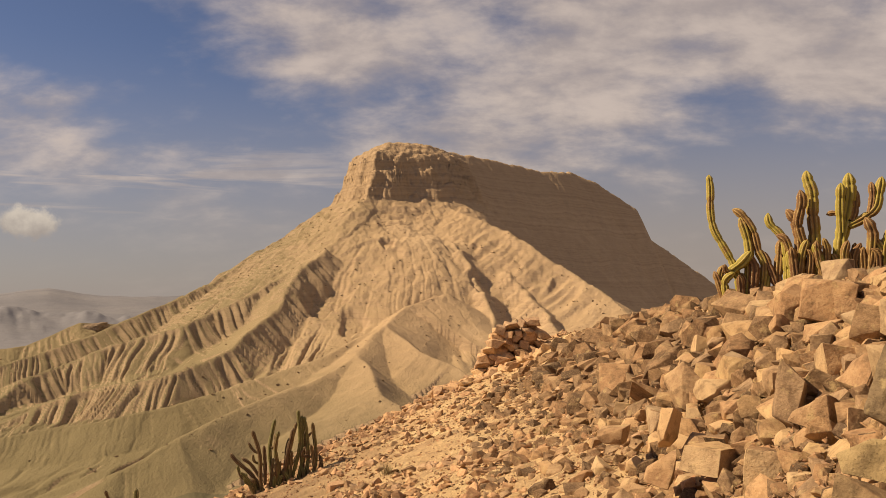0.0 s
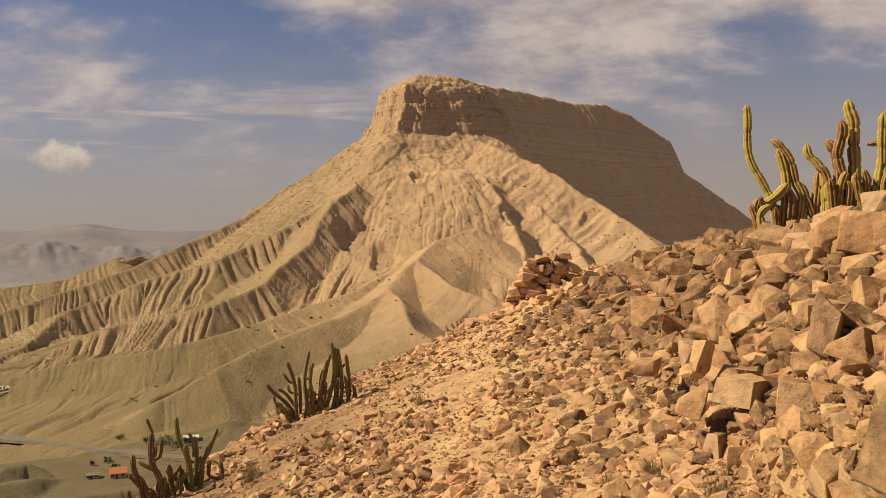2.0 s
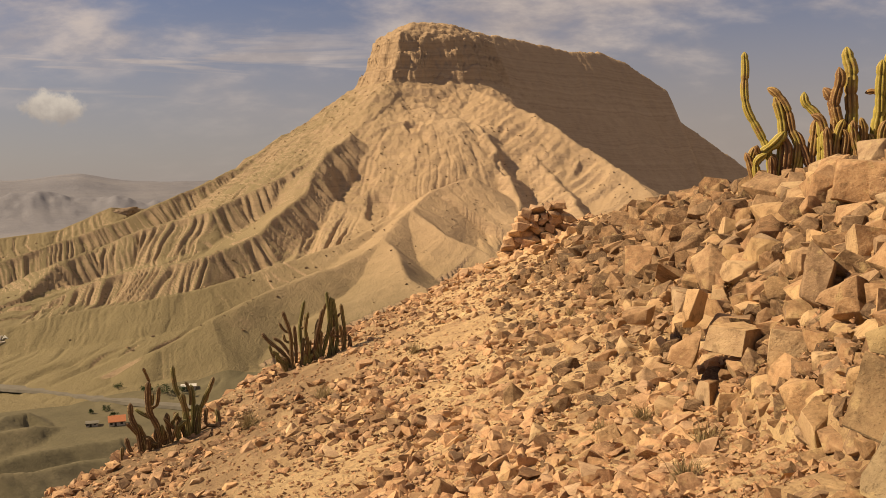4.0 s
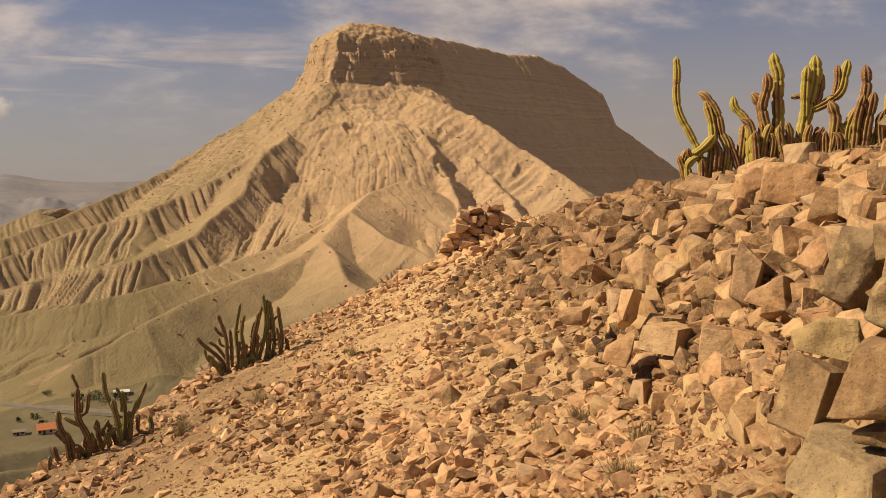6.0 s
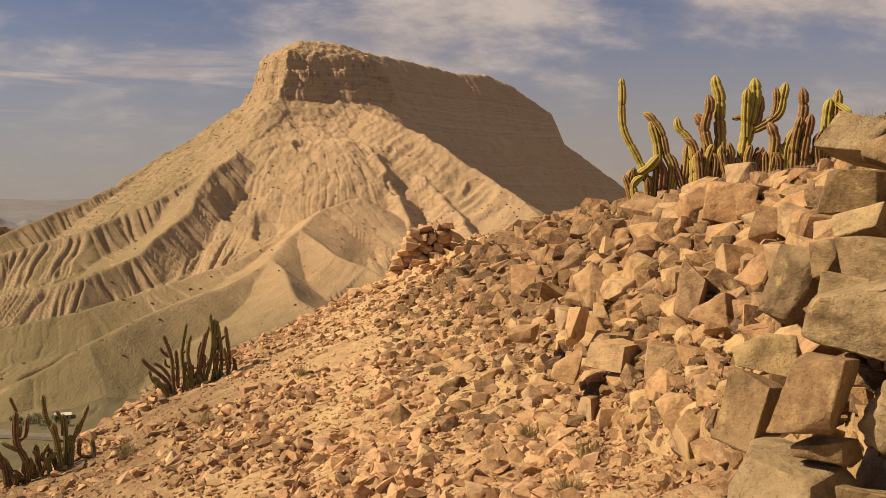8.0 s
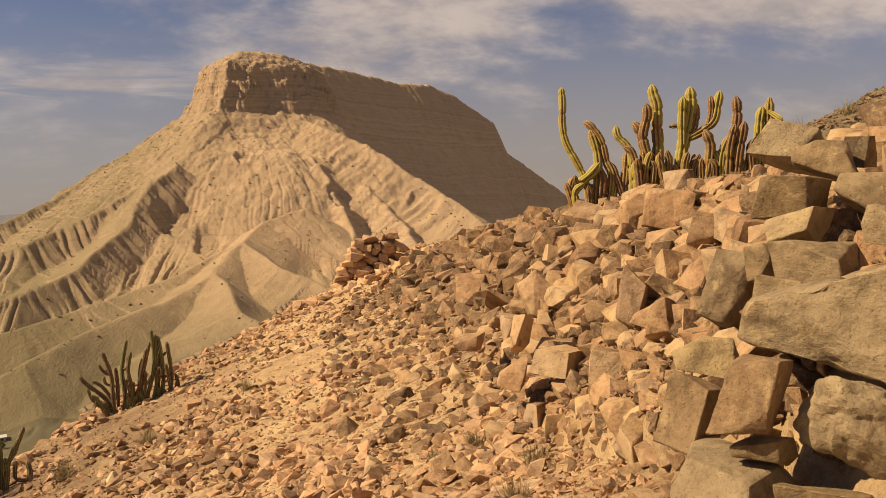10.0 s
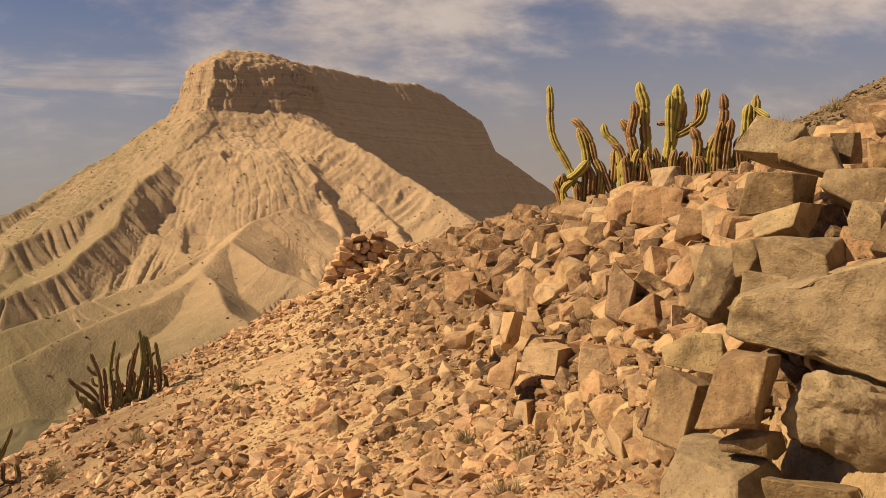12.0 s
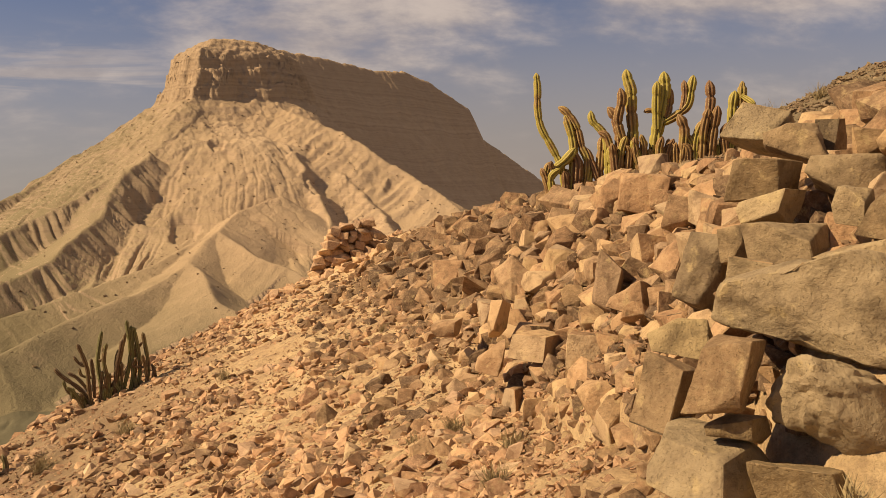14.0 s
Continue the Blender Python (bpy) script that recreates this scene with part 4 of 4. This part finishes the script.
cactus("yellow-green ribbed columnar cactus among stones on the bank", cactus_gold, (6.94, 12.16, 0.94), -29.7, (
    (0.080, (-0.10, -0.08), (-0.05, 0.26), (-0.00, 0.54)),
    (0.075, (0.08, -0.05), (0.10, 0.25), (0.09, 0.68)),
    (0.055, (0.08, 0.45), (0.20, 0.36), (0.26, 0.29)),
    (0.055, (0.16, 0.08), (0.26, 0.25), (0.25, 0.37)),
    (0.050, (-0.14, -0.38), (-0.15, -0.12)),
), 7, 0.88, 0.018)
cactus("dark olive bushy columnar cactus on the rocky slope", cactus_dark, (-3.80, 19.64, -4.49), 11.0, (
    (0.060, (0.00, 0.00), (-0.28, 0.16), (-0.55, 0.46), (-0.78, 0.75), (-1.01, 0.93)),
    (0.060, (-0.17, 0.04), (-0.35, 0.44), (-0.36, 0.93), (-0.43, 1.46)),
    (0.060, (-0.11, 0.04), (-0.19, 0.42), (-0.09, 1.03), (-0.03, 1.67)),
    (0.055, (-0.20, 0.23), (-0.25, 0.68), (-0.21, 1.11)),
    (0.060, (0.06, -0.01), (0.09, 0.52), (0.07, 1.02), (0.06, 1.44)),
    (0.055, (0.12, 0.01), (0.22, 0.50), (0.25, 1.00), (0.27, 1.25)),
    (0.060, (0.18, 0.07), (0.33, 0.62), (0.39, 1.49)),
), 7, 0.7, 0.05)
cactus("dark olive bushy columnar cactus on the rocky slope", cactus_dark, (-3.44, 19.70, -4.46), 9.9, (
    (0.060, (-0.08, 0.02), (0.10, 0.44), (0.14, 1.07), (0.16, 1.85)),
    (0.060, (-0.02, 0.02), (0.19, 0.56), (0.23, 1.72)),
    (0.060, (0.04, 0.01), (0.28, 0.43), (0.32, 0.93), (0.32, 1.69)),
    (0.060, (0.10, 0.04), (0.39, 0.29), (0.43, 0.79), (0.44, 1.55)),
    (0.055, (0.16, 0.08), (0.45, 0.41), (0.49, 1.10)),
    (0.050, (0.28, 0.17), (0.54, 0.40), (0.60, 0.84)),
    (0.055, (-0.37, -0.01), (-0.25, 0.23), (-0.28, 0.73)),
    (0.055, (-0.14, -0.01), (0.05, 0.26), (0.04, 0.95)),
    (0.050, (-0.65, 0.27), (-0.86, 0.64), (-1.11, 0.79)),
    (0.060, (-0.43, -0.03), (-0.08, 0.15), (0.17, 0.31)),
    (0.050, (-0.26, -0.02), (-0.47, 0.31), (-0.38, 0.80)),
    (0.055, (0.00, 0.05), (0.22, 0.31), (0.37, 1.30)),
    (0.050, (-0.08, 0.02), (-0.09, 0.59), (0.10, 1.58)),
    (0.050, (-0.71, 0.13), (-0.93, 0.30), (-1.05, 0.53)),
), 7, 0.7, 0.05)
cactus("dark brown-green columnar cactus on the stony slope", cactus_dark, (-5.03, 15.19, -4.75), 18.3, (
    (0.060, (-0.04, 0.00), (-0.13, 0.25), (-0.23, 0.52)),
    (0.060, (-0.02, 0.00), (-0.13, 0.62), (-0.22, 0.97), (-0.27, 1.38)),
    (0.065, (-0.01, 0.00), (-0.05, 0.45), (-0.13, 0.92)),
    (0.065, (0.01, -0.00), (0.02, 0.55), (-0.03, 1.00)),
    (0.060, (0.02, -0.00), (0.14, 0.39), (0.13, 0.67)),
    (0.055, (0.06, 0.03), (0.18, 0.49), (0.28, 0.71), (0.37, 0.93), (0.44, 1.12)),
    (0.050, (0.19, 0.52), (0.25, 0.77), (0.27, 1.00)),
    (0.040, (0.01, 0.66), (-0.04, 0.92), (-0.04, 1.10)),
), 4, 0.68, 0.04)
cactus("dark brown-green columnar cactus on the stony slope", cactus_dark, (-5.57, 15.00, -4.94), 20.4, (
    (0.075, (0.02, -0.02), (-0.07, 0.43), (-0.12, 0.85), (-0.13, 1.37)),
    (0.040, (-0.13, 1.34), (-0.16, 1.62)),
    (0.055, (-0.00, -0.02), (-0.11, 0.20), (-0.22, 0.34)),
    (0.050, (-0.11, 0.59), (-0.26, 0.74), (-0.37, 0.82)),
    (0.050, (0.04, -0.02), (0.18, 0.07)),
), 4, 0.68, 0.04)
cactus("dark brown-green columnar cactus on the stony slope", cactus_dark, (-5.72, 14.94, -5.36), 21.0, (
    (0.070, (0.03, -0.04), (-0.08, 0.40), (-0.18, 0.83), (-0.26, 1.09), (-0.30, 1.37)),
    (0.060, (-0.02, -0.04), (-0.16, 0.26), (-0.32, 0.53), (-0.40, 0.74)),
    (0.055, (-0.02, -0.04), (-0.09, 0.30), (-0.11, 0.67), (-0.21, 0.98)),
    (0.055, (-0.21, 0.13), (-0.34, 0.22), (-0.45, 0.15)),
    (0.050, (0.08, -0.05), (0.11, 0.18), (0.08, 0.30)),
), 4, 0.68, 0.04)



# ---- the valley: road, houses, trees, sign ----
def on_land(x, y):
    return float(land(np.array([float(x)]), np.array([float(y)]))[0])


def valley_road():
    line = [Vector(p) for p in ((-420, 500), (-330, 474), (-262, 455), (-226, 447), (-192, 433), (-165, 424), (-130, 415), (-80, 408), (-20, 405))]
    rows, faces = [], []
    for k in range(len(line) - 1):
        way = (line[k + 1] - line[max(k - 1, 0)]).normalized()
        for j in range(12):
            p = line[k].lerp(line[k + 1], j / 12)
            for off in (-5.0, -4.2, 4.2, 5.0):
                q = p + Vector((-way.y, way.x)) * (off + 0.5 * noise.noise(Vector((p.x * 0.1, p.y * 0.1, off))))
                rows.append((q.x, q.y, 0.6 if abs(off) < 4.5 else -0.8))
    r = np.array(rows)
    z = np.minimum(land(r[:, 0], r[:, 1]), VALLEY + 2.2).reshape(-1, 4)
    z = np.convolve(np.pad(z.max(1), 4, mode="edge"), np.ones(9) / 9, mode="valid")
    verts = np.stack([r[:, 0], r[:, 1], np.repeat(z, 4) + r[:, 2]], 1)
    n = len(verts) // 4
    for k in range(n - 1):
        for c in range(3):
            faces.append((k * 4 + c, k * 4 + c + 1, k * 4 + c + 5, k * 4 + c + 4))
    tagged(new("road", mesh_of("road", verts, faces, road_dirt)), "grey dirt road along the valley", "road", kind="structure")


valley_road()


def box(bm, size, at):
    m = bmesh.ops.create_cube(bm, size=1.0)
    bmesh.ops.scale(bm, vec=size, verts=m["verts"])
    bmesh.ops.translate(bm, vec=at, verts=m["verts"])


def cottage(label, x, y, turn, size, roof_mat, pitch):
    """A small house: walls with eaves, pitched or low roof, a door and windows set into the walls."""
    w, d, h = size
    house = tagged(new("house"), label, "house")
    house.matrix_world = pose(x, y, on_land(x, y) - 0.4, 0, 0, turn)
    bm = bmesh.new()
    box(bm, (w, d, h), (0, 0, h / 2))
    part("wall", bm, plaster, house)
    bm = bmesh.new()
    rise = pitch * d / 2
    pts = [(-w / 2 - 0.5, -d / 2 - 0.6, h - 0.1), (w / 2 + 0.5, -d / 2 - 0.6, h - 0.1), (w / 2 + 0.5, 0, h + rise), (-w / 2 - 0.5, 0, h + rise), (w / 2 + 0.5, d / 2 + 0.6, h - 0.1), (-w / 2 - 0.5, d / 2 + 0.6, h - 0.1)]
    low = [bm.verts.new(p) for p in pts]
    high = [bm.verts.new((a, b, c + 0.25)) for a, b, c in pts]
    for a, b, c, e in ((0, 1, 2, 3), (3, 2, 4, 5)):
        bm.faces.new((low[e], low[c], low[b], low[a]))
        bm.faces.new((high[a], high[b], high[c], high[e]))
    ring = (0, 1, 2, 4, 5, 3)
    for a, b in zip(ring, ring[1:] + ring[:1]):
        bm.faces.new((low[a], low[b], high[b], high[a]))
    for sx in (-1, 1):
        gable = [bm.verts.new(p) for p in ((sx * w / 2, -d / 2, h - 0.1), (sx * w / 2, d / 2, h - 0.1), (sx * w / 2, 0, h + rise - 0.05))]
        bm.faces.new(gable)
    part("roof", bm, roof_mat, house)
    for name, at, s in (("door", (-w * 0.1, -d / 2 - 0.02, 1.05), (0.95, 0.1, 2.1)), ("window", (w * 0.28, -d / 2 - 0.02, 1.6), (1.1, 0.1, 1.0)), ("window", (-w * 0.36, -d / 2 - 0.02, 1.6), (1.1, 0.1, 1.0))):
        bm = bmesh.new()
        box(bm, s, at)
        part(name, bm, dark_glass, house)


cottage("small house with a bright orange roof in the valley", -165, 391, 24, (7.0, 5.8, 2.4), roof_orange, 0.75)
cottage("low pale house beside green trees", -146, 437, 18, (7.0, 5.0, 2.6), white_stone, 0.15)
cottage("low grey shed beside the orange house", -176, 389, 20, (5.0, 4.0, 2.0), road_dirt, 0.1)


def tree(x, y, height, seed):
    """A dusty bush-like tree: short forked trunk and a ragged crown of small leaf clumps."""
    g = np.random.default_rng(seed)
    plant = tagged(new("tree"), "dusty green tree on the valley floor", "tree", "trees by the road")
    plant.matrix_world = pose(x, y, on_land(x, y) - 0.1)
    verts, faces = [], []
    limbs = [((0, 0, 0), (0, 0, height * 0.45), 0.16)] + [((0, 0, height * 0.35), (math.cos(a) * height * 0.3, math.sin(a) * height * 0.3, height * 0.75), 0.08) for a in (0.3, 2.2, 4.4)]
    for a, b, r in limbs:
        n = len(verts)
        for p, q in ((a, r), (b, r * 0.5)):
            verts += [(p[0] + q * math.cos(k * 1.047), p[1] + q * math.sin(k * 1.047), p[2]) for k in range(6)]
        faces += [(n + k, n + (k + 1) % 6, n + 6 + (k + 1) % 6, n + 6 + k) for k in range(6)]
    trunk = new("trunk", mesh_of("trunk", verts, faces, bark))
    trunk.parent = plant
    verts, faces = [], []
    lobes = g.normal(size=(7, 3)) * np.array([0.32, 0.32, 0.16]) * height + (0, 0, height * 0.68)
    for k in range(420):
        c = lobes[int(g.integers(7))] + g.normal(size=3) * 0.14 * height
        s = g.uniform(0.12, 0.3)
        m = np.array(Euler(g.uniform(0, 6.28, 3)).to_matrix()) * s
        n = len(verts)
        verts += [tuple(c + m @ np.array(p)) for p in ((-1, 0, 0), (0, -0.6, 0.2), (1, 0, 0), (0, 0.6, 0.2))]
        faces.append((n, n + 1, n + 2, n + 3))
    crown = new("crown", mesh_of("crown", verts, faces, leaf_green))
    crown.parent = plant


for k, (x, y, h) in enumerate(((-169, 436, 4.0), (-165, 434, 3.2), (-160, 433, 4.2), (-155, 431, 4.6), (-151, 430, 3.6), (-147, 431, 4.2), (-185, 441, 3.4), (-181, 415, 2.6), (-186, 410, 2.2), (-172, 405, 2.2), (-141, 428, 3.4))):
    tree(x, y, h, 300 + k)


def hillside_sign():
    """White letters laid out with stones on a slope across the valley."""
    x, y = -293.0, 511.0
    z = on_land(x, y)
    across = Vector((0.89, 0.44, 0)).normalized()
    a = Vector((x, y, z))
    back = Vector((-across.y, across.x, 0))
    b = a + back * 6
    up = (Vector((b.x, b.y, on_land(b.x, b.y))) - a).normalized()
    c = a + across * 6
    across = (Vector((c.x, c.y, on_land(c.x, c.y))) - (a - across * 0)).normalized()
    normal = across.cross(up).normalized()
    up = normal.cross(across)
    sign = tagged(new("hillside_sign"), "white stone letters reading TORATA on a slope", "sign")
    sign.matrix_world = Matrix.Translation(a + normal * 0.8) @ Matrix((across, up, normal)).transposed().to_4x4()
    for k, letter in enumerate("TORATA"):
        data = bpy.data.curves.new("letter", "FONT")
        data.body, data.size, data.extrude, data.offset, data.align_x = letter, 5.1, 0.35, 0.05, "CENTER"
        data.materials.append(white_stone)
        ob = new("letter", data)
        ob.location = (-5.2 + 2.75 * k, 0, 0)
        ob.parent = sign
    for k in range(9):
        bm = bmesh.new()
        box(bm, (1.0 + 0.4 * (k % 3), 0.9, 0.5), (-5.6 + 1.65 * k, -2.4, 0))
        part("bar", bm, plaster, sign)


hillside_sign()


def mountain_boulders():
    """Dark blocks and low scrub that dot the bare slopes."""
    g = np.random.default_rng(77)
    n = 7500
    a = g.uniform(-1.9, 1.5, n)
    d = 70 + 420 * g.random(n) ** 0.8
    x, y = PROW[0] + d * np.sin(a), PROW[1] - d * np.cos(a)
    keep = fbm(x / 45, y / 45, 3, 131) + g.uniform(-0.5, 0.5, n) > 0.0
    x, y, d = x[keep], y[keep], d[keep]
    z = land(x, y)
    protos = [split_stone(g, 9) for k in range(8)]
    verts, faces, m = [], [], 0
    for px, py, pz in zip(x, y, z):
        p, f = protos[int(g.integers(8))]
        s = 0.4 * (2.0 / 0.4) ** (g.random() ** 2.4)
        verts.append(p * (s * np.array([g.uniform(0.8, 1.4), 1.0, g.uniform(0.6, 1.0)])) + (px, py, pz + 0.2 * s))
        faces += (np.array(f) + m).tolist()
        m += len(p)
    me = mesh_of("boulders", np.concatenate(verts), faces, slope_rock)
    tagged(new("boulders", me), "dark boulders dotting the bare mountain slope", "boulders", kind="stuff")


mountain_boulders()


def crag(x, y, z, size, turn):
    g = np.random.default_rng(5)
    v, f = rock_shape(g, 4, size=size, planes=9, soft=40.0, rough=0.16, box=0.5)
    ob = new("crag", mesh_of("crag", v, f, slope_rock))
    ob.matrix_world = pose(x, y, z, 0, 8, turn)
    tagged(ob, "dark rocky crag on the low ridge", "rock")


crag(-336, 834, -31, (26, 16, 11), 20)


# ---- dry shrubs on the hillside ----
def dry_shrub(x, y, size, seed, twigs=90):
    g = np.random.default_rng(seed)
    bush = tagged(new("dry_shrub"), "small dry straw-coloured shrub on stony ground", "shrub", "dry shrubs")
    bush.matrix_world = pose(x, y, float(hillside(x, y)))
    verts, faces = [], []
    for k in range(twigs):
        a, lean = g.uniform(0, 6.28), g.uniform(0.1, 1.15)
        length = size * g.uniform(0.5, 1.0)
        way = np.array([math.cos(a) * math.sin(lean), math.sin(a) * math.sin(lean), math.cos(lean)])
        side = np.array([-math.sin(a), math.cos(a), 0])
        p, w = np.array([g.normal() * 0.12 * size, g.normal() * 0.12 * size, -0.02]), 0.006 + 0.004 * size
        n = len(verts)
        for j in range(4):
            q = p + way * length * j / 3 + g.normal(size=3) * 0.04 * size * (j > 0)
            r = w * (1 - 0.28 * j)
            verts += [tuple(q + side * r), tuple(q - side * r * 0.5 + way.take([1, 0, 2]) * r * 0.8), tuple(q - side * r * 0.5 - way.take([1, 0, 2]) * r * 0.8)]
        for j in range(3):
            for c in range(3):
                d = (c + 1) % 3
                faces.append((n + j * 3 + c, n + j * 3 + d, n + j * 3 + 3 + d, n + j * 3 + 3 + c))
    twig = new("twig_tuft", mesh_of("twig_tuft", verts, faces, dry_twig))
    twig.parent = bush


SHRUBS = (
    (-2.47, 14.25, 0.32),
    (-0.98, 15.39, 0.32),
    (-2.42, 14.17, 0.34),
    (1.54, 7.54, 0.22),
    (1.80, 2.42, 0.16),
    (-3.84, 14.40, 0.30),
    (1.79, 6.46, 0.22),
    (8.16, 13.13, 0.50),
    (9.41, 13.67, 0.35),
    (1.32, 5.15, 0.22),
    (-3.78, 14.46, 0.40),
    (1.71, 14.18, 0.20),
    (1.17, 7.45, 0.20),
)
for k, (x, y, size) in enumerate(SHRUBS):
    dry_shrub(x, y, size, 500 + k)
